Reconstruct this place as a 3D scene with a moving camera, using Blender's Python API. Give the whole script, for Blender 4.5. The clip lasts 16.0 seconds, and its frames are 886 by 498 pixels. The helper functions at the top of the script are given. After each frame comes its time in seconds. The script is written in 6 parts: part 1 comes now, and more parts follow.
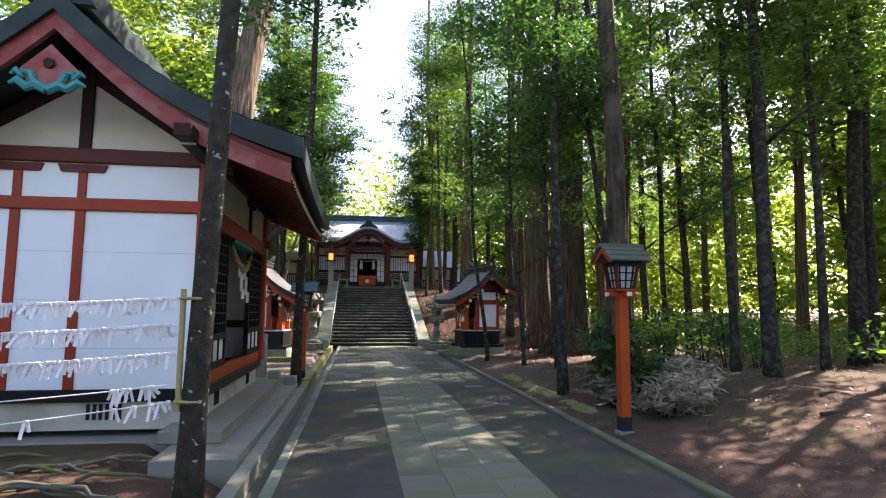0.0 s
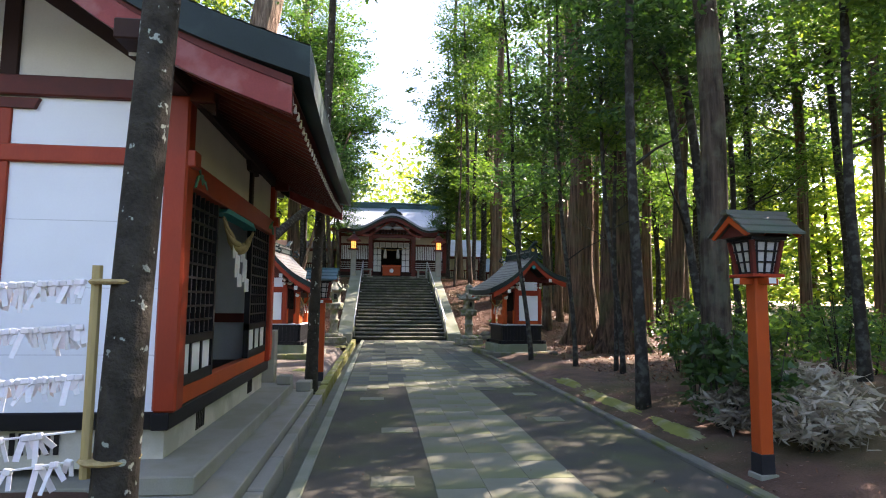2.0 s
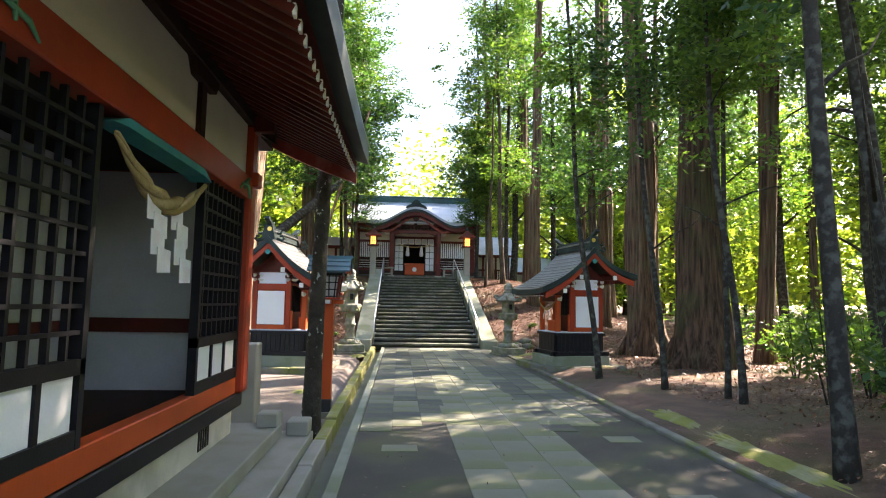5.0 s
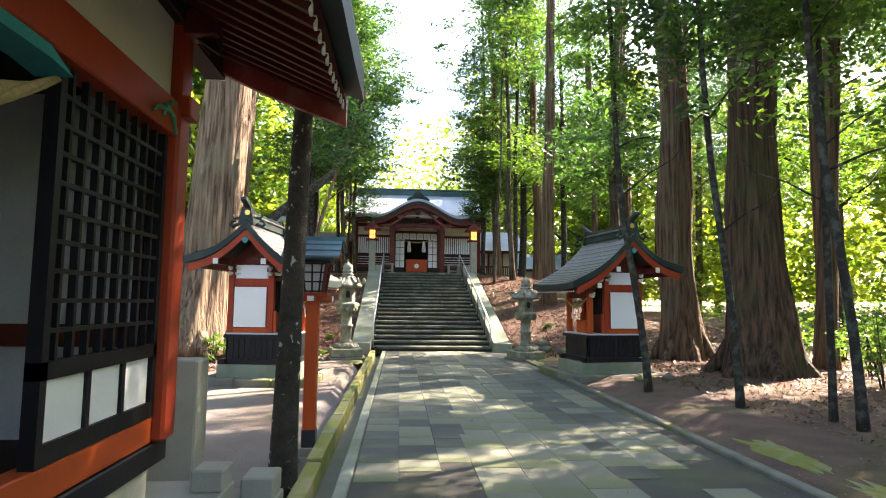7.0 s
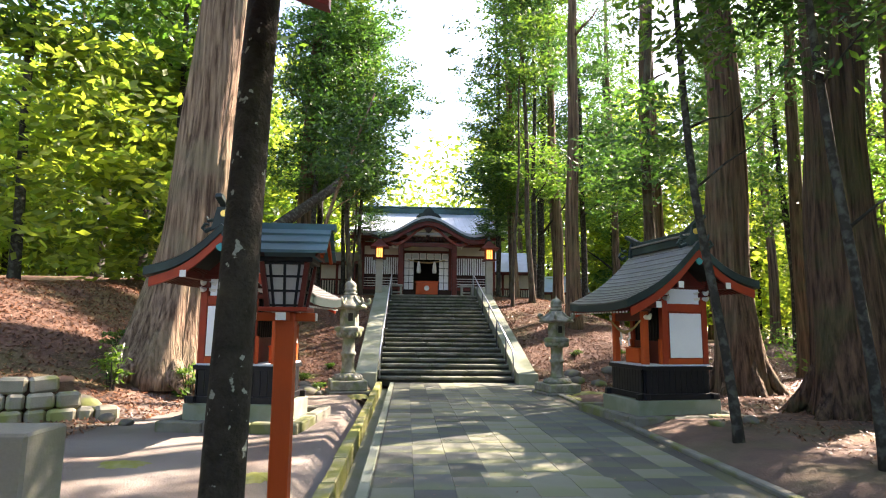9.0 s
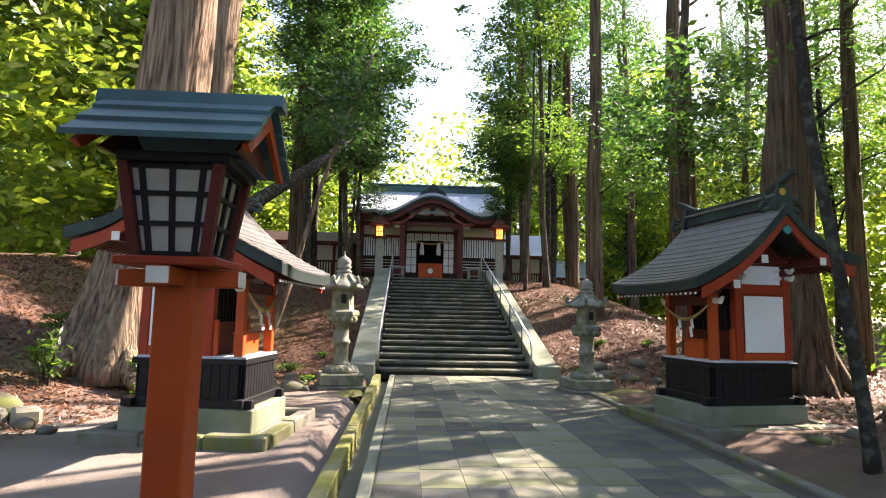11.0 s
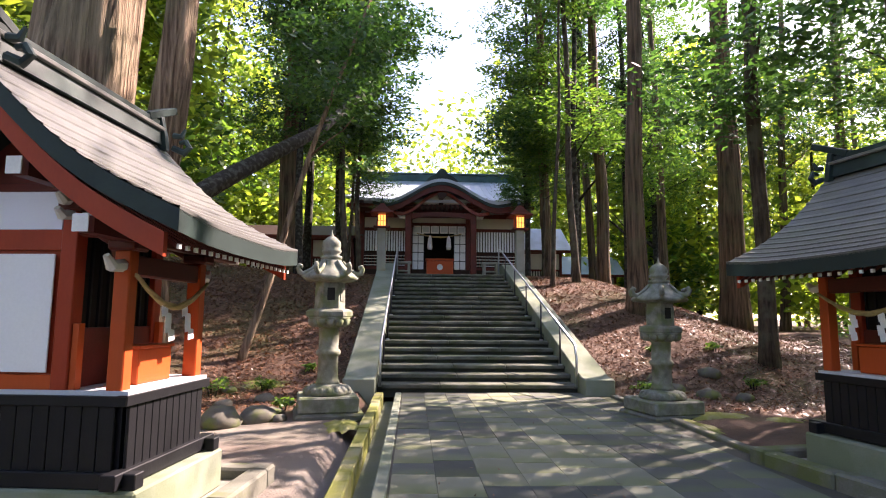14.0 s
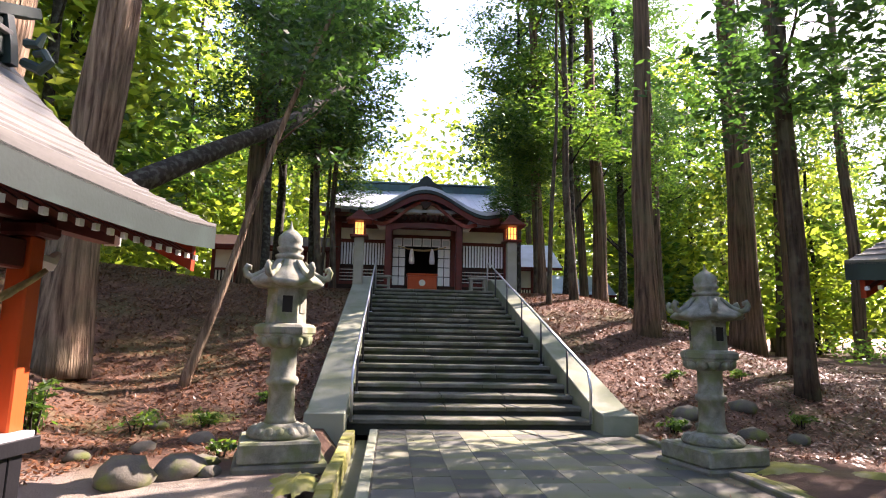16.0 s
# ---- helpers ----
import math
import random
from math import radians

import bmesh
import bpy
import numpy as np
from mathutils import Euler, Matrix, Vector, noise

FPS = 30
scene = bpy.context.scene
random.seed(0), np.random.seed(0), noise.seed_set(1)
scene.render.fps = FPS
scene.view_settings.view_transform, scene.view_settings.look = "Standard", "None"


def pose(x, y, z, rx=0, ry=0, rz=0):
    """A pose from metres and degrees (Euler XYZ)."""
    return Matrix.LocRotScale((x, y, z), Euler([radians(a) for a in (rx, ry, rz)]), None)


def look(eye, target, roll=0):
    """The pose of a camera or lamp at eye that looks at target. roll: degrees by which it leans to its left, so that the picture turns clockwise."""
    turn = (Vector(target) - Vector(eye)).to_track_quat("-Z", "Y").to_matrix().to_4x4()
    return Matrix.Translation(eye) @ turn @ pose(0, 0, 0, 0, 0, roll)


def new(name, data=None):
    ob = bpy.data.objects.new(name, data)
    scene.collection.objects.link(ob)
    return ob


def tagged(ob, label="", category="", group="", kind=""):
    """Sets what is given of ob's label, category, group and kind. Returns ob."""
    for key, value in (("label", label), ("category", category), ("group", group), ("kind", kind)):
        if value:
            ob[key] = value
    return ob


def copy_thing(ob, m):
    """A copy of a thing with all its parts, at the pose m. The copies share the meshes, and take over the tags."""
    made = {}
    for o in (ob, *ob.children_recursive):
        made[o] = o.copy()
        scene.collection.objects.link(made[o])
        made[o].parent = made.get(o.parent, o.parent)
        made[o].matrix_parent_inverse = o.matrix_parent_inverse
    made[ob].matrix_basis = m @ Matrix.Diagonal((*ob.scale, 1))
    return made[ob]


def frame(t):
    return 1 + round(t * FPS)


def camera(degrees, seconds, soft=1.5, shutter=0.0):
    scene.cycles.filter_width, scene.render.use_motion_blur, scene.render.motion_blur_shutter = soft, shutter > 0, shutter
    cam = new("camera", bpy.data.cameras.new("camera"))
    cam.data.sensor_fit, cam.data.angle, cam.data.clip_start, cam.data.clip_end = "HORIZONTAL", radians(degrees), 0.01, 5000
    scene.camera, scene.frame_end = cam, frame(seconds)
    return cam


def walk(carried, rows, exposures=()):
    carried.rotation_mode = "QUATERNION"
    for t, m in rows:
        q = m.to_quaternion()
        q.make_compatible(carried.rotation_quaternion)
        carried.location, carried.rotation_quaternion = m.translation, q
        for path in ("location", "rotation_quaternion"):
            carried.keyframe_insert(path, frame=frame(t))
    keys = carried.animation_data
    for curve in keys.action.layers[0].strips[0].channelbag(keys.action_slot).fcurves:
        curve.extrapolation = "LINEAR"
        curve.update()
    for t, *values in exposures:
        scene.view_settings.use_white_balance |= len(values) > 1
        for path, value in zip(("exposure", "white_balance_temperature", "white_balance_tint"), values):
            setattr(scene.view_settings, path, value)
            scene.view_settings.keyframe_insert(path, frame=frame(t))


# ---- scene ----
cam = camera(74.5, 16.0, 1.1)
PATH = [
    (0, (0.582, -0.442, 1.639), (0.868, 1.527, 1.847), 0.43),
    (0.5, (0.564, 0.109, 1.642), (0.816, 2.084, 1.835), 1.22),
    (1, (0.545, 0.660, 1.644), (0.789, 2.636, 1.834), 0.75),
    (1.5, (0.525, 1.212, 1.645), (0.759, 3.190, 1.826), 0.66),
    (2, (0.503, 1.763, 1.644), (0.714, 3.744, 1.822), 0.64),
    (2.5, (0.481, 2.315, 1.642), (0.655, 4.298, 1.831), 0.58),
    (3, (0.458, 2.867, 1.639), (0.615, 4.851, 1.838), 0.72),
    (3.5, (0.435, 3.420, 1.635), (0.568, 5.406, 1.828), 1.29),
    (4, (0.412, 3.973, 1.630), (0.549, 5.961, 1.802), 1.70),
    (6.3, (0.308, 6.521, 1.596), (0.463, 8.505, 1.799), -0.18),
    (6.5, (0.300, 6.743, 1.592), (0.459, 8.729, 1.764), -0.01),
    (7, (0.279, 7.296, 1.583), (0.425, 9.283, 1.765), 0.65),
    (7.5, (0.259, 7.850, 1.573), (0.400, 9.835, 1.767), 0.57),
    (8, (0.240, 8.402, 1.563), (0.372, 10.388, 1.764), 0.62),
    (8.2, (0.233, 8.623, 1.559), (0.354, 10.607, 1.774), 0.62),
    (10.3, (0.164, 10.925, 1.513), (0.282, 12.900, 1.811), 0.73),
    (10.5, (0.159, 11.143, 1.509), (0.275, 13.121, 1.782), 1.18),
    (11, (0.145, 11.684, 1.498), (0.261, 13.668, 1.721), 1.17),
    (11.5, (0.133, 12.222, 1.488), (0.245, 14.208, 1.699), 1.60),
    (12, (0.121, 12.756, 1.478), (0.238, 14.742, 1.684), 1.41),
    (12.5, (0.109, 13.286, 1.468), (0.228, 15.271, 1.682), 0.92),
    (13, (0.099, 13.812, 1.459), (0.206, 15.796, 1.681), 0.68),
    (13.5, (0.089, 14.332, 1.450), (0.193, 16.316, 1.674), 0.73),
    (14, (0.079, 14.846, 1.441), (0.178, 16.830, 1.673), 0.46),
    (14.5, (0.069, 15.353, 1.434), (0.186, 17.336, 1.663), 0.47),
    (15, (0.059, 15.853, 1.427), (0.197, 17.835, 1.659), 0.60),
    (15.5, (0.050, 16.345, 1.421), (0.215, 18.321, 1.689), 0.58),
    (16, (0.039, 16.829, 1.416), (0.207, 18.799, 1.719), 1.10),
]
walk(cam, [(t, look(eye, target, roll)) for t, eye, target, roll in PATH], [(0, 2.1, 6900, 26), (2, 2.35, 6950, 26), (4, 2.75, 7150, 24), (7, 2.88, 7350, 21), (10.5, 2.55, 7250, 25), (13, 2.35, 7150, 27), (15, 2.32, 6950, 33), (16, 2.45, 6950, 33)])

# ---- world, sun ----
SUN_AZ, SUN_EL = 57.0, 40.0
world = bpy.data.worlds.new("world")
scene.world = world
world.use_nodes = True
wn = world.node_tree
sky = wn.nodes.new("ShaderNodeTexSky")
sky.sky_type = "NISHITA"
sky.sun_disc = False
sky.sun_elevation, sky.sun_rotation = radians(SUN_EL), radians(SUN_AZ)
wn.links.new(sky.outputs[0], wn.nodes["Background"].inputs[0])
wn.nodes["Background"].inputs[1].default_value = 0.14
sun = new("sun", bpy.data.lights.new("sun", "SUN"))
sun.data.energy, sun.data.angle, sun.data.color = 5.0, radians(0.5), (1.0, 0.93, 0.82)
sx, sy = math.sin(radians(SUN_AZ)), math.cos(radians(SUN_AZ))
sun.matrix_world = look((sx * 60, sy * 60, 60 * math.tan(radians(SUN_EL))), (0, 0, 0))

rnd = random.Random(7)


# ---- materials ----
def mat(name, col, rough=0.7, metal=0.0, col2=None, scale=6.0, fine=60.0, bump=0.15, stain=None, stain_amt=0.0, stain_scale=1.5,
        coat=0.0, stretch=(1, 1, 1), obj_var=0.0, island_var=0.0, spec=0.22, dist=0.01, gain=1.3, stain_at=(0.48, 0.62)):
    m = bpy.data.materials.new(name)
    m.use_nodes = True
    nt = m.node_tree
    N, L = nt.nodes, nt.links
    b = N["Principled BSDF"]
    b.inputs["Roughness"].default_value = rough
    b.inputs["Metallic"].default_value = metal
    b.inputs["Specular IOR Level"].default_value = spec
    b.inputs["Coat Weight"].default_value = coat
    tc = N.new("ShaderNodeTexCoord")
    mp = N.new("ShaderNodeMapping")
    mp.inputs["Scale"].default_value = stretch
    L.new(tc.outputs["Object"], mp.inputs[0])
    big = N.new("ShaderNodeTexNoise")
    big.inputs["Scale"].default_value, big.inputs["Detail"].default_value = scale, 6
    small = N.new("ShaderNodeTexNoise")
    small.inputs["Scale"].default_value, small.inputs["Detail"].default_value = fine, 4
    L.new(mp.outputs[0], big.inputs[0])
    L.new(mp.outputs[0], small.inputs[0])
    c2 = col2 or tuple(c * 0.72 for c in col)
    ramp = N.new("ShaderNodeMix")
    ramp.data_type = "RGBA"
    ramp.inputs[6].default_value, ramp.inputs[7].default_value = (*c2, 1), (*col, 1)
    add = N.new("ShaderNodeMath")
    add.operation = "MULTIPLY_ADD"
    add.inputs[1].default_value, add.use_clamp = gain, True
    L.new(big.outputs["Fac"], add.inputs[0])
    sub = N.new("ShaderNodeMath")
    sub.operation = "MULTIPLY_ADD"
    sub.inputs[1].default_value, sub.inputs[2].default_value = 0.7, 0.15 - 0.5 * gain
    L.new(small.outputs["Fac"], sub.inputs[0])
    L.new(sub.outputs[0], add.inputs[2])
    L.new(add.outputs[0], ramp.inputs[0])
    out = ramp.outputs[2]
    if stain:
        sn = N.new("ShaderNodeTexNoise")
        sn.inputs["Scale"].default_value, sn.inputs["Detail"].default_value = stain_scale, 8
        L.new(tc.outputs["Object"], sn.inputs[0])
        mr = N.new("ShaderNodeMapRange")
        mr.inputs[1].default_value, mr.inputs[2].default_value, mr.inputs[4].default_value = *stain_at, stain_amt
        L.new(sn.outputs["Fac"], mr.inputs[0])
        mx = N.new("ShaderNodeMix")
        mx.data_type = "RGBA"
        mx.inputs[7].default_value = (*stain, 1)
        L.new(out, mx.inputs[6])
        L.new(mr.outputs[0], mx.inputs[0])
        out = mx.outputs[2]
    if obj_var or island_var:
        src = N.new("ShaderNodeObjectInfo").outputs["Random"] if obj_var else N.new("ShaderNodeNewGeometry").outputs["Random Per Island"]
        amt = obj_var or island_var
        mr = N.new("ShaderNodeMapRange")
        mr.inputs[3].default_value, mr.inputs[4].default_value = 1 - amt, 1 + amt
        L.new(src, mr.inputs[0])
        hs = N.new("ShaderNodeHueSaturation")
        L.new(mr.outputs[0], hs.inputs["Value"])
        L.new(out, hs.inputs["Color"])
        out = hs.outputs[0]
    L.new(out, b.inputs["Base Color"])
    if bump:
        bp = N.new("ShaderNodeBump")
        bp.inputs["Strength"].default_value, bp.inputs["Distance"].default_value = bump, dist
        L.new(add.outputs[0], bp.inputs["Height"])
        L.new(bp.outputs[0], b.inputs["Normal"])
    return m


def leaf_mat(name, dark, light, trans=0.5, trans_col=None):
    m = bpy.data.materials.new(name)
    m.use_nodes = True
    nt = m.node_tree
    N, L = nt.nodes, nt.links
    N.remove(N["Principled BSDF"])
    geo = N.new("ShaderNodeNewGeometry")
    oi = N.new("ShaderNodeObjectInfo")
    mx = N.new("ShaderNodeMix")
    mx.data_type = "RGBA"
    mx.inputs[6].default_value, mx.inputs[7].default_value = (*dark, 1), (*light, 1)
    L.new(geo.outputs["Random Per Island"], mx.inputs[0])
    hs = N.new("ShaderNodeHueSaturation")
    mr = N.new("ShaderNodeMapRange")
    mr.inputs[3].default_value, mr.inputs[4].default_value = 0.75, 1.3
    L.new(oi.outputs["Random"], mr.inputs[0])
    L.new(mr.outputs[0], hs.inputs["Value"])
    L.new(mx.outputs[2], hs.inputs["Color"])
    d = N.new("ShaderNodeBsdfPrincipled")
    d.inputs["Roughness"].default_value = 0.45
    L.new(hs.outputs[0], d.inputs["Base Color"])
    t = N.new("ShaderNodeBsdfTranslucent")
    tint = N.new("ShaderNodeMix")
    tint.data_type, tint.blend_type = "RGBA", "MULTIPLY"
    tint.inputs[0].default_value = 1.0
    tint.inputs[7].default_value = (*(trans_col or (2.2, 2.4, 0.8)), 1)
    L.new(hs.outputs[0], tint.inputs[6])
    L.new(tint.outputs[2], t.inputs[0])
    ms = N.new("ShaderNodeMixShader")
    ms.inputs[0].default_value = trans
    L.new(d.outputs[0], ms.inputs[1])
    L.new(t.outputs[0], ms.inputs[2])
    L.new(ms.outputs[0], N["Material Output"].inputs[0])
    return m


def glow_mat(name, col, power):
    m = bpy.data.materials.new(name)
    m.use_nodes = True
    b = m.node_tree.nodes["Principled BSDF"]
    b.inputs["Base Color"].default_value = (*col, 1)
    b.inputs["Emission Color"].default_value = (*col, 1)
    b.inputs["Emission Strength"].default_value = power
    return m


M_RED = mat("vermilion_paint", (0.40, 0.050, 0.018), 0.45, col2=(0.28, 0.034, 0.014), scale=4, bump=0.1, stain=(0.22, 0.04, 0.02), stain_amt=0.5, stretch=(1, 1, 0.3))
M_ORANGE = mat("orange_paint", (0.52, 0.082, 0.016), 0.5, col2=(0.42, 0.064, 0.014), scale=5, bump=0.08, stain=(0.30, 0.06, 0.02), stain_amt=0.35, stretch=(1, 1, 0.2))
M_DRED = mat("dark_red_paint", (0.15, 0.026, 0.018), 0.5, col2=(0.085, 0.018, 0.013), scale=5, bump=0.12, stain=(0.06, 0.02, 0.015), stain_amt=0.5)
M_BARGE = mat("faded_red_bargeboard", (0.30, 0.055, 0.045), 0.4, col2=(0.20, 0.036, 0.03), scale=6, bump=0.1, stain=(0.42, 0.2, 0.18), stain_amt=0.35, stain_scale=4)
M_DWOOD = mat("dark_brown_wood", (0.038, 0.016, 0.011), 0.65, scale=5, bump=0.2, stretch=(1, 1, 0.2))
M_BLACK = mat("black_painted_wood", (0.007, 0.007, 0.009), 0.45, col2=(0.012, 0.012, 0.014), scale=8, bump=0.12)
M_WHITE = mat("white_plaster", (0.84, 0.87, 0.91), 0.7, col2=(0.78, 0.81, 0.86), scale=1.5, bump=0.05, stain=(0.70, 0.73, 0.76), stain_amt=0.35, stain_scale=0.8)
M_CREAM = mat("cream_plaster", (0.66, 0.62, 0.54), 0.8, col2=(0.55, 0.51, 0.44), scale=3, bump=0.06)
M_GREYW = mat("grey_white_board", (0.62, 0.64, 0.68), 0.7, scale=2, bump=0.05)
M_SIGN = mat("white_sign_panel", (0.86, 0.86, 0.85), 0.45, scale=1.2, bump=0.02, col2=(0.74, 0.74, 0.73))
M_TIP = mat("white_painted_tip", (0.82, 0.80, 0.74), 0.6, bump=0.05)
M_TEAL = mat("teal_paint", (0.03, 0.30, 0.29), 0.5, col2=(0.02, 0.20, 0.22), scale=12, bump=0.1)
M_GREEN = mat("verdigris_paint", (0.10, 0.28, 0.17), 0.6, col2=(0.05, 0.18, 0.11), scale=14, bump=0.1)
M_GOLD = mat("gold_crest", (0.75, 0.48, 0.12), 0.35, metal=0.8, bump=0.05)
M_COPPER = mat("patinated_copper_roof", (0.070, 0.085, 0.080), 0.38, metal=0.0, col2=(0.045, 0.055, 0.055), scale=3, fine=30, bump=0.12, stain=(0.10, 0.15, 0.13), stain_amt=0.4)
M_ROOFEDGE = mat("dark_green_roof_edge", (0.022, 0.036, 0.034), 0.5, scale=4, bump=0.1, stain=(0.05, 0.09, 0.08), stain_amt=0.4)
M_ROOFSH = mat("weathered_shingle_roof", (0.165, 0.160, 0.140), 0.42, col2=(0.09, 0.088, 0.078), scale=5, fine=40, bump=0.35, stain=(0.11, 0.13, 0.07), stain_amt=0.3, island_var=0.12)
M_ROOFLIT = mat("smooth_grey_copper_roof", (0.150, 0.147, 0.142), 0.36, col2=(0.100, 0.100, 0.096), scale=3, fine=40, bump=0.2, stain=(0.17, 0.17, 0.15), stain_amt=0.4, island_var=0.08)
M_ROOFMETAL = mat("pale_blue_metal_roof", (0.50, 0.56, 0.64), 0.3, scale=1.0, bump=0.05, col2=(0.42, 0.49, 0.56), stain=(0.30, 0.36, 0.38), stain_amt=0.4)
M_TEALROOF = mat("teal_copper_lantern_roof", (0.075, 0.165, 0.185), 0.45, col2=(0.05, 0.115, 0.135), scale=5, bump=0.1, stain=(0.05, 0.07, 0.07), stain_amt=0.5)
M_BROWNROOF = mat("aged_lantern_roof", (0.11, 0.105, 0.085), 0.5, col2=(0.07, 0.075, 0.06), scale=5, bump=0.12, stain=(0.05, 0.10, 0.07), stain_amt=0.5)
M_STONE = mat("mossy_grey_stone", (0.28, 0.285, 0.235), 0.85, col2=(0.115, 0.118, 0.092), scale=7, fine=70, bump=0.4, gain=2.2, stain=(0.13, 0.16, 0.06), stain_amt=0.7, stain_scale=4)
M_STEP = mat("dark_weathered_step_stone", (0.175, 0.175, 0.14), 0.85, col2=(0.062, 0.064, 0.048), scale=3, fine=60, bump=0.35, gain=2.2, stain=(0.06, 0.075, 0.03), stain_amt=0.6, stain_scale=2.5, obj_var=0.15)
# Darker copy of the step stone; the shade on the risers is in the colour.
M_RISER = mat("shaded_riser_stone", (0.040, 0.041, 0.032), 0.8, col2=(0.026, 0.027, 0.022), scale=3, fine=60, bump=0.3, stain=(0.04, 0.055, 0.02), stain_amt=0.6, stain_scale=2.5)
M_RAMP = mat("green_tinged_concrete", (0.26, 0.28, 0.22), 0.85, col2=(0.17, 0.19, 0.14), scale=2, fine=60, bump=0.2, stain=(0.11, 0.14, 0.06), stain_amt=0.5)
M_CONC = mat("pale_concrete", (0.34, 0.33, 0.28), 0.85, col2=(0.22, 0.215, 0.18), scale=2, fine=70, bump=0.2, stain=(0.18, 0.18, 0.12), stain_amt=0.5, stain_scale=2)
M_FOUND = mat("cream_foundation", (0.58, 0.55, 0.46), 0.85, col2=(0.45, 0.43, 0.36), scale=2.5, bump=0.15, stain=(0.25, 0.24, 0.18), stain_amt=0.45, stain_scale=2)
M_PLINTH = mat("mossy_plinth_stone", (0.20, 0.195, 0.16), 0.9, col2=(0.10, 0.098, 0.08), scale=3, fine=60, bump=0.35, gain=2.0, stain=(0.12, 0.14, 0.04), stain_amt=0.8, stain_scale=2.5)
M_WALLST = mat("pale_mossy_wall_stone", (0.36, 0.34, 0.26), 0.9, col2=(0.20, 0.19, 0.14), scale=5, fine=60, bump=0.5, stain=(0.17, 0.20, 0.04), stain_amt=0.8, stain_scale=2.5, obj_var=0.15)
M_MOSS = mat("bright_moss_kerb", (0.24, 0.24, 0.06), 0.95, col2=(0.17, 0.18, 0.05), scale=6, fine=120, bump=0.6, stain=(0.28, 0.26, 0.20), stain_amt=0.5, stain_scale=3)
M_GUTTER = mat("damp_gutter", (0.13, 0.14, 0.09), 0.6, scale=4, bump=0.3, stain=(0.08, 0.10, 0.03), stain_amt=0.6)
M_ASPH = mat("worn_asphalt", (0.092, 0.086, 0.068), 0.88, col2=(0.050, 0.048, 0.040), scale=1.8, fine=160, bump=0.5, stain=(0.105, 0.12, 0.05), stain_amt=0.5, stain_scale=0.8, dist=0.006)
M_SLAB = mat("pale_paving_slab", (0.205, 0.207, 0.155), 0.8, col2=(0.150, 0.156, 0.112), scale=3, fine=120, bump=0.3, stain=(0.135, 0.155, 0.065), stain_amt=0.7, stain_scale=0.8, obj_var=0.08, dist=0.005)
M_DSLAB = mat("dark_paving_slab", (0.098, 0.103, 0.092), 0.75, col2=(0.066, 0.071, 0.062), scale=3, fine=120, bump=0.3, stain=(0.110, 0.130, 0.055), stain_amt=0.6, stain_scale=0.7, obj_var=0.24, dist=0.005)
M_GRAVEL = mat("fine_gravel", (0.34, 0.31, 0.27), 0.95, col2=(0.20, 0.18, 0.155), scale=12, fine=160, bump=0.8, stain=(0.20, 0.17, 0.13), stain_amt=0.5, stain_scale=1.2)
M_STEEL = mat("steel_handrail", (0.60, 0.62, 0.66), 0.3, metal=0.9, bump=0.02)
M_DSTEEL = mat("dark_steel_post", (0.06, 0.06, 0.07), 0.4, metal=0.6, bump=0.05)
M_ROPE = mat("straw_rope", (0.50, 0.38, 0.18), 0.9, col2=(0.30, 0.21, 0.09), scale=30, fine=150, bump=0.6)
M_BAMBOO = mat("dry_bamboo", (0.48, 0.36, 0.16), 0.5, scale=6, bump=0.1, stretch=(1, 1, 0.2))
M_OLDPAPER = mat("aged_lantern_paper", (0.50, 0.485, 0.46), 0.6, col2=(0.40, 0.385, 0.36), scale=6, bump=0.05, stain=(0.30, 0.28, 0.25), stain_amt=0.4, stain_scale=5)
M_PAPER = mat("white_paper", (0.88, 0.87, 0.88), 0.8, bump=0.05, island_var=0.06, stain=(0.75, 0.45, 0.48), stain_amt=0.2, stain_scale=9)
M_GLASSW = mat("white_lantern_paper", (0.70, 0.72, 0.74), 0.5, scale=8, bump=0.04, stain=(0.55, 0.56, 0.58), stain_amt=0.4)
M_LAMP = glow_mat("lit_lantern_glass", (1.0, 0.38, 0.08), 0.5)
# Shade of openings and rooms as near-black colour; also on slats and vent bars.
M_DARK = mat("dark_shade_fill", (0.02, 0.017, 0.015), 0.8, scale=3, bump=0.1)
M_BARK = mat("brown_bark", (0.10, 0.074, 0.052), 0.95, col2=(0.024, 0.018, 0.013), scale=12, fine=50, bump=1.0, gain=2.6, stretch=(1, 1, 0.12), stain=(0.12, 0.125, 0.085), stain_amt=0.5, stain_scale=3, dist=0.03)
# Cedar bark in three tones; sun and shade on the trunks are in the colour.
M_CEDAR = mat("red_brown_cedar_bark", (0.33, 0.235, 0.16), 0.95, col2=(0.070, 0.042, 0.028), scale=14, fine=60, bump=1.0, gain=3.0, stretch=(1, 1, 0.05), stain=(0.17, 0.16, 0.10), stain_amt=0.4, stain_scale=1.2, dist=0.05)
M_MCEDAR = mat("mid_brown_cedar_bark", (0.205, 0.135, 0.088), 0.95, col2=(0.045, 0.028, 0.019), scale=14, fine=60, bump=1.0, gain=3.0, stretch=(1, 1, 0.05), stain=(0.13, 0.13, 0.075), stain_amt=0.45, stain_scale=1.2, dist=0.05)
# Dark copy: the shade on the great eastern cedar is painted into its bark.
M_DCEDAR = mat("shaded_cedar_bark", (0.135, 0.085, 0.055), 0.95, col2=(0.026, 0.016, 0.011), scale=14, fine=60, bump=1.0, gain=3.0, stretch=(1, 1, 0.05), stain=(0.06, 0.075, 0.03), stain_amt=0.5, stain_scale=1.2, dist=0.05)
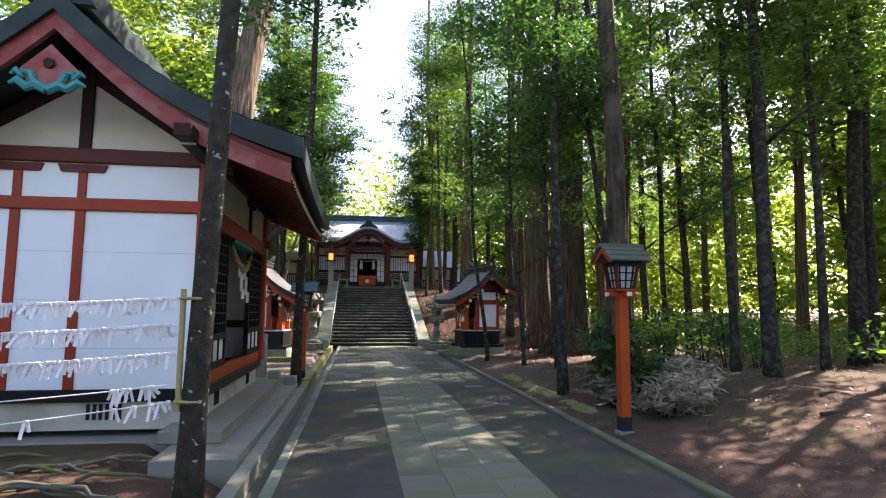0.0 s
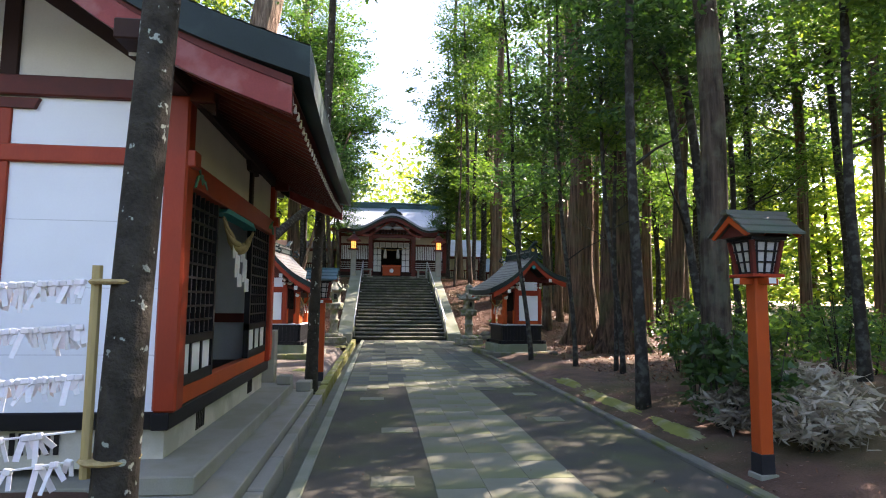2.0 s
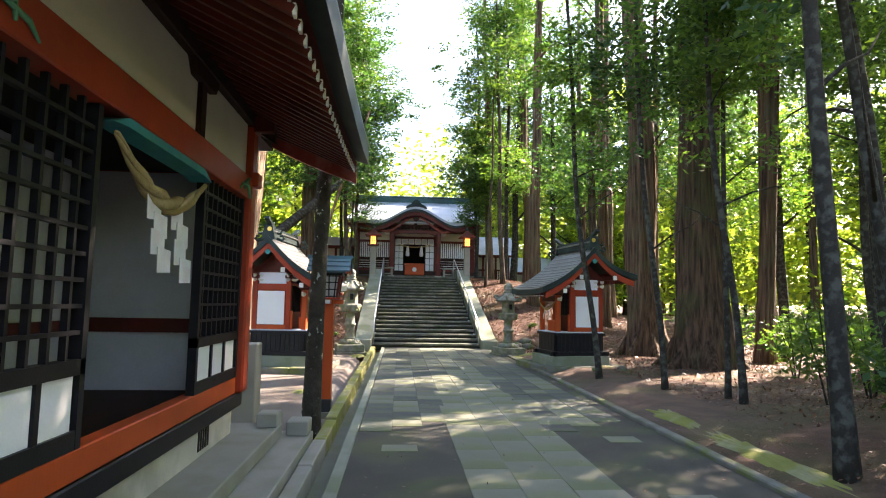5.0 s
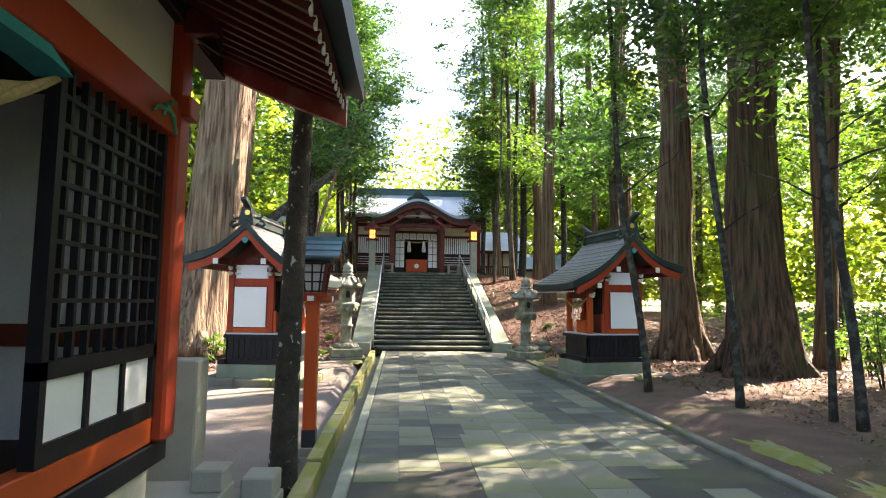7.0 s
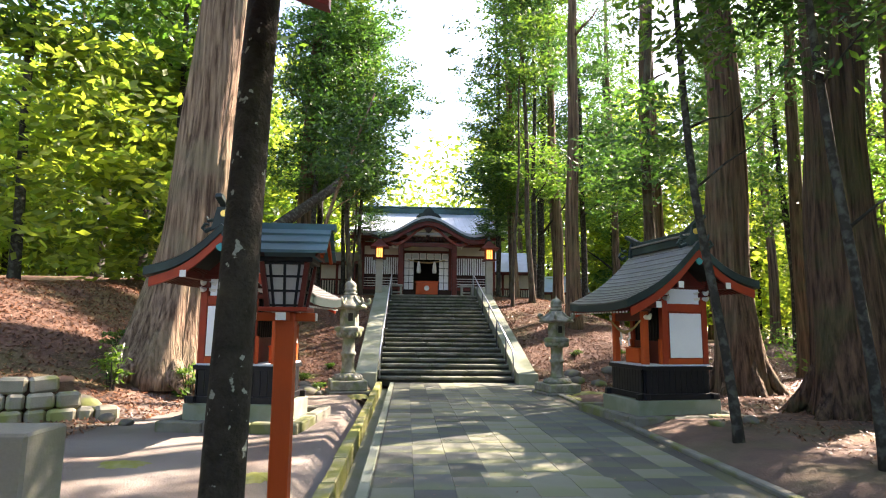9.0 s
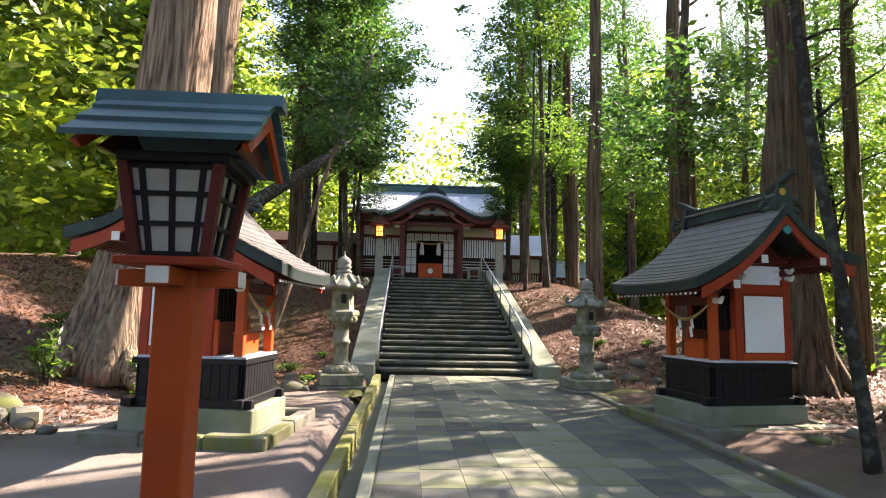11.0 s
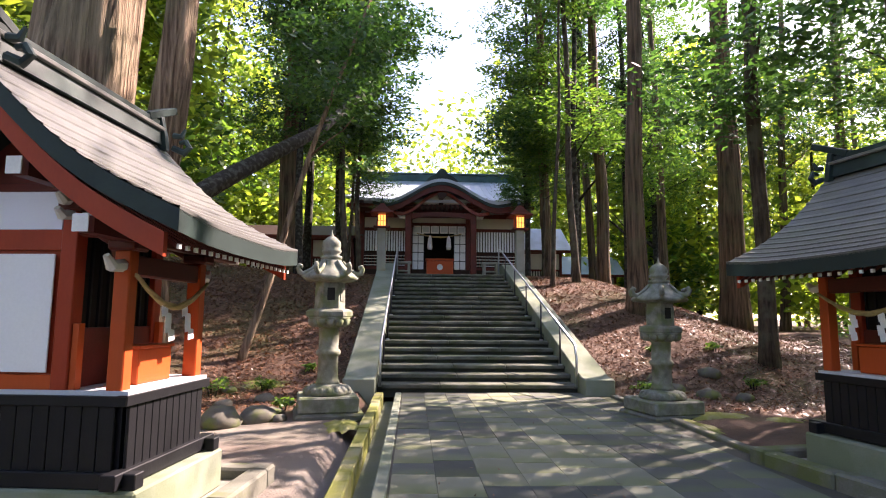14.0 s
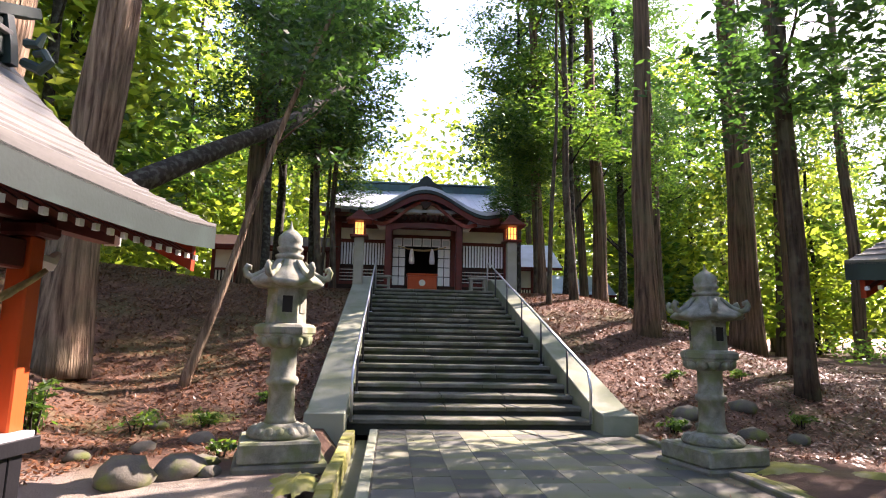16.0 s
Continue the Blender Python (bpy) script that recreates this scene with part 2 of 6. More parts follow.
M_SMOOTH = mat("dark_smooth_bark", (0.038, 0.033, 0.026), 0.95, col2=(0.018, 0.016, 0.013), scale=10, fine=50, bump=0.5, stain=(0.13, 0.14, 0.115), stain_amt=0.4, stain_scale=9)
M_LICHEN = mat("lichen_spotted_bark", (0.062, 0.054, 0.042), 0.95, col2=(0.022, 0.019, 0.015), scale=9, fine=45, bump=0.8, gain=2.0, stain=(0.34, 0.37, 0.32), stain_amt=0.9, stain_scale=13, stain_at=(0.645, 0.665), dist=0.02)
M_ROCK = mat("mossy_rock", (0.17, 0.16, 0.13), 0.9, col2=(0.075, 0.07, 0.058), scale=4, bump=0.6, stain=(0.14, 0.17, 0.04), stain_amt=0.8, stain_scale=3)
M_LEAF = leaf_mat("broad_green_leaves", (0.016, 0.048, 0.022), (0.058, 0.118, 0.040), 0.46, (2.1, 2.4, 0.9))
M_LEAF2 = leaf_mat("sunny_green_leaves", (0.026, 0.070, 0.024), (0.100, 0.160, 0.042), 0.54, (2.2, 2.4, 0.8))
# Raised leaf colour that paints sunlight onto the distant foliage.
M_FARLEAF = leaf_mat("sun_brightened_far_leaves", (0.072, 0.130, 0.036), (0.24, 0.29, 0.064), 0.64, (2.2, 2.2, 0.85))
M_NEEDLE = leaf_mat("cedar_foliage", (0.030, 0.070, 0.030), (0.060, 0.110, 0.040), 0.35, (1.8, 2.2, 0.9))
M_SHRUB = leaf_mat("glossy_dark_leaves", (0.022, 0.060, 0.020), (0.050, 0.105, 0.030), 0.3)
M_DRY = leaf_mat("dry_bamboo_grass", (0.20, 0.17, 0.12), (0.42, 0.38, 0.30), 0.25, (1.2, 1.1, 0.9))
M_LITTER = leaf_mat("fallen_leaves", (0.075, 0.030, 0.015), (0.25, 0.105, 0.045), 0.15, (1.2, 1.0, 0.8))


def ground_mat():
    m = mat("forest_floor", (0.150, 0.085, 0.058), 0.95, col2=(0.060, 0.036, 0.027), scale=2.5, fine=45, bump=0.8, gain=2.0, stain=(0.085, 0.105, 0.03), stain_amt=0.35, stain_scale=0.6, dist=0.03)
    nt = m.node_tree
    N, L = nt.nodes, nt.links
    b = N["Principled BSDF"]
    src = b.inputs["Base Color"].links[0].from_socket
    at = N.new("ShaderNodeAttribute")
    at.attribute_name = "gravel"
    mx = N.new("ShaderNodeMix")
    mx.data_type = "RGBA"
    nz = N.new("ShaderNodeTexNoise")
    nz.inputs["Scale"].default_value, nz.inputs["Detail"].default_value = 90, 5
    tc = N.new("ShaderNodeTexCoord")
    L.new(tc.outputs["Object"], nz.inputs[0])
    cr = N.new("ShaderNodeMix")
    cr.data_type = "RGBA"
    cr.inputs[6].default_value, cr.inputs[7].default_value = (0.115, 0.10, 0.086, 1), (0.30, 0.267, 0.232, 1)
    L.new(nz.outputs["Fac"], cr.inputs[0])
    L.new(src, mx.inputs[6])
    L.new(cr.outputs[2], mx.inputs[7])
    L.new(at.outputs["Fac"], mx.inputs[0])
    L.new(mx.outputs[2], b.inputs["Base Color"])
    return m


M_GROUND = ground_mat()


# ---- mesh tools ----
def mesh_of(bm, name, material, smooth=False):
    me = bpy.data.meshes.new(name)
    bm.to_mesh(me)
    bm.free()
    me.materials.append(material)
    if smooth:
        me.shade_smooth()
    return me


def part(name, bm, material, parent=None, label="", smooth=False):
    ob = new(name, mesh_of(bm, name, material, smooth))
    ob.parent = parent
    if label:
        ob["label"] = label
    return ob


def thing(name, at, label, category, group="", kind="", rz=0.0):
    ob = new(name)
    ob.matrix_world = pose(*at, 0, 0, rz)
    return tagged(ob, label, category, group, kind)


def solid(name, bm, material, label="", category="", group="", kind="", smooth=False):
    return tagged(part(name, bm, material, None, "", smooth), label, category, group, kind)


def add_box(bm, x0, x1, y0, y1, z0, z1, bevel=0.0, m=None):
    cs = [(x, y, z) for z in (z0, z1) for x, y in ((x0, y0), (x1, y0), (x1, y1), (x0, y1))]
    vs = [bm.verts.new(m @ Vector(c) if m else c) for c in cs]
    fs = [bm.faces.new([vs[i] for i in f]) for f in ((3, 2, 1, 0), (4, 5, 6, 7), (0, 1, 5, 4), (1, 2, 6, 5), (2, 3, 7, 6), (3, 0, 4, 7))]
    if bevel:
        es = list({e for f in fs for e in f.edges})
        bmesh.ops.bevel(bm, geom=es, offset=bevel, segments=1, affect="EDGES")
    return vs


def box(x0, x1, y0, y1, z0, z1, bevel=0.0, m=None):
    bm = bmesh.new()
    add_box(bm, x0, x1, y0, y1, z0, z1, bevel, m)
    return bm


def add_tube(bm, pts, radii, seg=10, wob=0.0, cap=True, sd=0.0):
    rings = []
    n = len(pts)
    pts = [Vector(p) for p in pts]
    side = None
    for i, p in enumerate(pts):
        d = (pts[min(i + 1, n - 1)] - pts[max(i - 1, 0)]).normalized()
        if side is None:
            side = d.orthogonal().normalized()
        side = (side - d * side.dot(d)).normalized()
        up = d.cross(side)
        ring = []
        for k in range(seg):
            a = 2 * math.pi * k / seg
            r = radii[i]
            if wob:
                r *= 1 + wob * noise.noise(Vector((math.cos(a) * 1.7 + sd, math.sin(a) * 1.7 - sd, p.z * 0.35)))
                if seg > 30:
                    r *= 1 + 0.09 * noise.noise(Vector((math.cos(a) * 7 + sd, math.sin(a) * 7, p.z * 0.5))) + 0.04 * noise.noise(Vector((math.cos(a) * 16 + sd, math.sin(a) * 16, p.z * 1.2)))
            ring.append(bm.verts.new(p + (side * math.cos(a) + up * math.sin(a)) * r))
        rings.append(ring)
    for a, b in zip(rings, rings[1:]):
        for k in range(seg):
            bm.faces.new((a[k], a[(k + 1) % seg], b[(k + 1) % seg], b[k]))
    if cap:
        bm.faces.new(rings[0][::-1])
        bm.faces.new(rings[-1])
    return rings


def tube(pts, radii, seg=10, wob=0.0, cap=True, sd=0.0):
    bm = bmesh.new()
    if not hasattr(radii, "__len__"):
        radii = [radii] * len(pts)
    add_tube(bm, pts, radii, seg, wob, cap, sd)
    return bm


def add_lathe(bm, prof, seg=16, at=(0, 0, 0), rot=0.0, squash=None):
    rings = []
    for r, z in prof:
        ring = []
        for k in range(seg):
            a = 2 * math.pi * k / seg + rot
            ring.append(bm.verts.new((at[0] + r * math.cos(a), at[1] + r * math.sin(a), at[2] + z)))
        rings.append(ring)
    for a, b in zip(rings, rings[1:]):
        for k in range(seg):
            bm.faces.new((a[k], a[(k + 1) % seg], b[(k + 1) % seg], b[k]))
    bm.faces.new(rings[0][::-1])
    bm.faces.new(rings[-1])


def lathe(prof, seg=16, at=(0, 0, 0), rot=0.0):
    bm = bmesh.new()
    add_lathe(bm, prof, seg, at, rot)
    return bm


def add_prism(bm, poly, y0, y1, plane="xz"):
    """A flat outline (a, b) pushed out along the third axis."""
    def co(a, b, c):
        return {"xz": (a, c, b), "yz": (c, a, b), "xy": (a, b, c)}[plane]
    lo = [bm.verts.new(co(a, b, y0)) for a, b in poly]
    hi = [bm.verts.new(co(a, b, y1)) for a, b in poly]
    n = len(poly)
    bm.faces.new(lo)
    bm.faces.new(hi[::-1])
    for i in range(n):
        bm.faces.new((lo[(i + 1) % n], lo[i], hi[i], hi[(i + 1) % n]))


def prism(poly, y0, y1, plane="xz"):
    bm = bmesh.new()
    add_prism(bm, poly, y0, y1, plane)
    bmesh.ops.recalc_face_normals(bm, faces=bm.faces)
    return bm


def band(pts, t0, t1):
    """Outline of a strip that hangs under the line pts from t0 to t1 below it."""
    return [(x, z - t0) for x, z in pts] + [(x, z - t1) for x, z in reversed(pts)]


def smooth(a, b, v):
    t = min(1.0, max(0.0, (v - a) / (b - a)))
    return t * t * (3 - 2 * t)


def curve(p0, p1, sag, n=8):
    """A line from p0 to p1 in a plane that sags like a roof's slope."""
    out = []
    for i in range(n + 1):
        t = i / n
        out.append((p0[0] + (p1[0] - p0[0]) * t, p0[1] + (p1[1] - p0[1]) * t - sag * math.sin(math.pi * t) * (1 - 0.25 * t)))
    return out


# ---- ground and path ----
def ground_z(x, y):
    up = smooth(24.6, 36.2, y)
    if x > 1.35:
        up_h = 2.92 * (1 - 0.72 * smooth(5.5, 13, x))
    else:
        up_h = 2.92
    z = up_h * up
    if x < 1.35:
        hill = smooth(3.4, 9.5, -x) * smooth(17.5, 24, y) * 2.6
        z = max(z, hill) + 0.25 * min(z, hill)
    z += 0.38 * smooth(4.6, 7.5, x) * (1 - smooth(10, 16, y)) * smooth(-3, 3, y)
    z += 0.12 * smooth(3.95, 4.5, x) * (1 - smooth(20, 26, y))
    z += 0.05 * smooth(4.2, 6, abs(x - 1.35)) * noise.noise(Vector((x * 0.9, y * 0.9, 0))) + 0.16 * smooth(5, 9, abs(x - 1.35)) * noise.noise(Vector((x * 0.3, y * 0.3, 4)))
    return z


def axis(lo, hi, step, far):
    a = [lo + step * i for i in range(int(round((hi - lo) / step)) + 1)]
    d, left, right = step, [], []
    p, q = lo, hi
    while p > -far:
        d *= 1.45
        p -= d
        q += d
        left.append(p)
        right.append(q)
    return left[::-1] + a + right


def build_ground():
    xs, ys = axis(-12, 14, 0.3, 900), axis(-6, 46, 0.3, 900)
    verts, grav = [], []
    for y in ys:
        for x in xs:
            z = ground_z(x, y)
            if -1.15 < x < 3.7 and 26 < y < 36.4:
                z -= 0.45
            elif -0.75 < x < 3.85 and y < 26.2:
                z = -0.3
            elif -1.7 < x <= -0.75 and 5.7 < y < 12.4 or -5.2 < x <= -1.7 and 7.1 < y < 12.4:
                z = -0.1
            elif -6 < x <= -0.75 and 3 < y <= 7.1:
                z += 0.10 * smooth(-1.0, -2.0, x) * smooth(3.5, 5.5, y)
            verts.append((x, y, z))
            g = smooth(-5.5, -3.8, x) * (1 - smooth(-0.6, -0.4, x)) * smooth(11.8, 12.6, y) * (1 - smooth(22.6, 23.8, y))
            g = max(g, smooth(3.7, 3.9, x) * (1 - smooth(5.5, 9, x)) * smooth(11, 13.5, y) * (1 - smooth(20, 24, y)) * 0.22)
            g = max(g, smooth(36, 37, y) * smooth(-6, -4, x) * (1 - smooth(6, 8, x)))
            grav.append(g * (0.75 + 0.5 * noise.noise(Vector((x, y, 2)))))
    nx = len(xs)
    faces = [(j * nx + i, j * nx + i + 1, (j + 1) * nx + i + 1, (j + 1) * nx + i) for j in range(len(ys) - 1) for i in range(nx - 1)]
    me = bpy.data.meshes.new("ground")
    me.from_pydata(verts, [], faces)
    at = me.attributes.new("gravel", "FLOAT", "POINT")
    at.data.foreach_set("value", grav)
    me.materials.append(M_GROUND)
    me.shade_smooth()
    return tagged(new("ground", me), "brown forest floor of leaf litter, dirt and gravel", "ground", kind="structure")


build_ground()
PATH_L, PATH_R = -0.12, 3.72
path_bed = solid("pavement", box(PATH_L, PATH_R, -8, 26.3, -0.3, 0.0), M_ASPH, "worn grey asphalt and stone slab shrine approach", "path", kind="structure")
solid("kerb", box(PATH_R, PATH_R + 0.13, -8, 25.6, -0.3, 0.05, 0.015), M_PLINTH, "low mossy stone kerb edging the path", "kerb", kind="structure")
solid("gutter_lip", box(-0.24, -0.122, -8, 26.2, -0.3, 0.015, 0.01), M_RAMP, "narrow concrete lip beside the gutter", "kerb", kind="structure")
solid("gutter_bed", box(-0.44, -0.24, -8, 26.2, -0.35, -0.16), M_GUTTER, "damp concrete gutter channel", "gutter", kind="structure")
moss_kerb = tagged(new("moss_kerb"), "moss-covered stone kerb along the gutter", "kerb", kind="structure")
y = -8.0
while y < 25.6:
    ln = 0.9 + 0.25 * rnd.random()
    hgt = 0.03 if y < 12.2 else 0.07
    o = part("kerb_stone", box(-0.58 - 0.015 * rnd.random(), -0.44, y, min(y + ln - 0.012, 25.7), -0.3, hgt + 0.015 * rnd.random(), 0.012), M_MOSS if y > 12 else M_CONC, moss_kerb)
    y += ln


# ---- stairs ----
STEPS, ST_Y0, ST_Y1, ST_Z = 20, 26.3, 36.0, 2.96
RISE, RUN = ST_Z / STEPS, (ST_Y1 - ST_Y0) / STEPS
stairs = tagged(new("stairs"), "broad flight of dark weathered stone steps", "stairs", kind="structure")
for i in range(STEPS):
    y0, z1 = ST_Y0 + RUN * i, RISE * (i + 1)
    x = -0.6
    cuts = [-0.6] + sorted(0.5 + rnd.random() * 0.5 + k * 1.15 for k in range(2)) + [3.3]
    for a, b in zip(cuts, cuts[1:]):
        part("step_stone", box(a + 0.003, b - 0.003, y0 - 0.04 + 0.012 * rnd.random(), y0 + RUN + 0.05, z1 - 0.075, z1 + 0.006 * rnd.random(), 0.014), M_STEP, stairs)
    # Upright face in the darkened stone, so its shade is painted in.
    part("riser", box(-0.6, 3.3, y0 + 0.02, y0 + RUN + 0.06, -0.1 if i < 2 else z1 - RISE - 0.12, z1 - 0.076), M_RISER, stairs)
solid("landing", box(-0.6, 3.3, ST_Y1 + 0.01, 37.6, 2.3, ST_Z - 0.012), M_STEP, "stone landing at the head of the stairs", "landing", kind="structure")
SL = ST_Z / (ST_Y1 - ST_Y0)
for nm, x0, x1 in (("stair_cheek_west", -1.2, -0.604), ("stair_cheek_east", 3.304, 3.86)):
    b = prism([(25.75, -0.2), (25.75, 0.30), (26.1, 0.33), (36.1, 0.33 + SL * 10.0), (37.2, 0.33 + SL * 10.0), (37.2, -0.2)], x0, x1, "yz")
    bmesh.ops.bevel(b, geom=b.edges[:], offset=0.015, segments=1, affect="EDGES")
    solid(nm, b, M_RAMP, "sloping mossy concrete cheek wall of the stairs", "stair wall", kind="structure")


def handrail(x):
    th = thing("handrail", (x, 26.05, 0.0), "steel tube handrail with dark posts beside the steps", "handrail", "stair handrails")
    h = 0.78

    def zt(yy):
        return 0.15 + SL * (yy - 0.1)
    part("rail", tube([(0, 0.03, zt(0.1) - 0.02), (0, 0.0, zt(0) + h * 0.7), (0, 0.12, zt(0.1) + h), (0, 9.75, zt(9.75) + h), (0, 10.15, zt(9.95) + h), (0, 10.2, zt(9.9) + h - 0.15), (0, 10.2, ST_Z - 0.01)], 0.024, 10), M_STEEL, th, smooth=True)
    for k in range(1, 6):
        yy = 0.3 + 1.85 * k - 0.9
        zz = zt(yy)
        part("post", tube([(0, yy, RISE * int(1 + (26.05 + yy - ST_Y0) / RUN) - 0.005), (0, yy, zz + h)], 0.019, 8), M_DSTEEL, th, smooth=True)
        part("post_collar", lathe([(0.045, 0), (0.045, 0.025), (0.02, 0.03)], 10, (0, yy, RISE * int(1 + (26.05 + yy - ST_Y0) / RUN))), M_STEEL, th)
    return th


handrail(-0.53)
handrail(3.22)


# ---- stone lanterns ----
def stone_lantern(x, y, top, rz, lab):
    th = thing("stone_lantern", (x, y, 0.0), lab, "stone lantern", "stone lanterns", rz=rz)
    th.scale = (0.66 + 0.072 * top, 0.66 + 0.072 * top, top / 2.80)
    part("base_slab", box(-0.56, 0.60, -0.56, 0.56, -0.05, 0.07, 0.03), M_PLINTH, th, "wide moss-covered foot slab")
    part("base_block", box(-0.50, 0.50, -0.50, 0.50, 0.07, 0.30, 0.025), M_STONE, th)
    lf_ = part("lotus_foot", lathe([(0.40, 0.30), (0.42, 0.34), (0.36, 0.40), (0.26, 0.44), (0.20, 0.46)], 24), M_STONE, th, smooth=True)
    for k in range(16):
        a = 2 * math.pi * k / 16
        part("petal", lathe([(0.01, 0.30), (0.075, 0.315), (0.085, 0.36), (0.05, 0.41), (0.01, 0.43)], 6, (0.335 * math.cos(a), 0.335 * math.sin(a), 0)), M_STONE, lf_, smooth=True)
    part("shaft", lathe([(0.215, 0.45), (0.19, 0.50), (0.175, 0.56), (0.170, 0.86), (0.20, 0.875), (0.215, 0.915), (0.20, 0.955), (0.170, 0.97), (0.168, 1.27), (0.20, 1.30)], 24), M_STONE, th, smooth=True)
    lf_ = part("lotus_platform", lathe([(0.19, 1.29), (0.24, 1.33), (0.33, 1.40), (0.37, 1.45)], 24), M_STONE, th, smooth=True)
    for k in range(12):
        a = 2 * math.pi * k / 12
        part("petal", lathe([(0.02, 1.30), (0.075, 1.34), (0.09, 1.41), (0.03, 1.455)], 6, (0.28 * math.cos(a), 0.28 * math.sin(a), 0)), M_STONE, lf_, smooth=True)
    part("platform_slab", lathe([(0.39, 1.45), (0.405, 1.47), (0.405, 1.53), (0.37, 1.56), (0.30, 1.575)], 6), M_STONE, th)
    fb = part("fire_box", lathe([(0.27, 1.57), (0.265, 1.60), (0.255, 1.95), (0.27, 1.98)], 6), M_STONE, th)
    for k in range(6):
        a = math.pi / 6 + math.pi / 3 * k
        m = Matrix.Translation((0.226 * math.cos(a), 0.226 * math.sin(a), 0)) @ Matrix.Rotation(a, 4, "Z")
        if k % 2 == 0:
            # Flat near-black plate; the hollow's shade is painted, nothing is cut out.
            part("opening", box(-0.004, 0.008, -0.065, 0.065, 1.70, 1.89, 0, m), M_DARK, fb, "near-black plate painting the shade of the square fire opening")
            b = bmesh.new()
            for q in ((-0.09, -0.065, 1.68, 1.91), (0.065, 0.09, 1.68, 1.91)):
                add_box(b, -0.004, 0.014, q[0], q[1], q[2], q[3], 0, m)
            for q in ((1.68, 1.70), (1.89, 1.91)):
                add_box(b, -0.004, 0.013, -0.064, 0.064, q[0], q[1], 0, m)
            part("opening_frame", b, M_STONE, fb)
        else:
            part("relief_panel", box(-0.004, 0.012, -0.07, 0.07, 1.69, 1.90, 0.004, m), M_STONE, fb)
    b = bmesh.new()
    prof = [(0.20, 1.97), (0.46, 2.0), (0.50, 2.03), (0.47, 2.07), (0.34, 2.16), (0.24, 2.25), (0.19, 2.32), (0.15, 2.33)]
    rings = []
    for r, z in prof:
        ring = []
        for k in range(36):
            a = 2 * math.pi * k / 36
            lift = max(0, math.cos(6 * a)) ** 3
            rr = r * (1 + 0.07 * lift * smooth(0.25, 0.5, r)) * (math.cos(math.pi / 6) / math.cos((a + math.pi / 6) % (math.pi / 3) - math.pi / 6) * 0.6 + 0.42)
            ring.append(b.verts.new((rr * math.cos(a), rr * math.sin(a), z + 0.045 * lift * smooth(0.3, 0.5, r))))
        rings.append(ring)
    for p, q in zip(rings, rings[1:]):
        for k in range(36):
            b.faces.new((p[k], p[(k + 1) % 36], q[(k + 1) % 36], q[k]))
    b.faces.new(rings[0][::-1])
    b.faces.new(rings[-1])
    cap = part("roof_cap", b, M_STONE, th, smooth=True)
    for k in range(6):
        a = math.pi / 3 * k
        pts = [(0.20, 2.30), (0.34, 2.17), (0.47, 2.10), (0.54, 2.13), (0.565, 2.19), (0.54, 2.235), (0.505, 2.22), (0.505, 2.185)]
        part("corner_scroll", tube([(r * math.cos(a), r * math.sin(a), z) for r, z in pts], [0.025, 0.03, 0.04, 0.045, 0.04, 0.036, 0.03, 0.02], 8), M_STONE, cap, smooth=True)
    part("finial", lathe([(0.16, 2.32), (0.19, 2.35), (0.19, 2.38), (0.13, 2.40), (0.17, 2.44), (0.18, 2.47), (0.15, 2.49), (0.165, 2.53), (0.16, 2.60), (0.10, 2.66), (0.03, 2.70), (0.012, 2.76), (0.004, 2.80)], 18), M_STONE, th, smooth=True)
    return th


stone_lantern(-1.18, 23.76, 2.76, 12, "carved mossy grey stone lantern on a square base")
stone_lantern(3.84, 23.62, 2.38, 12, "carved grey stone lantern on a mossy square base")


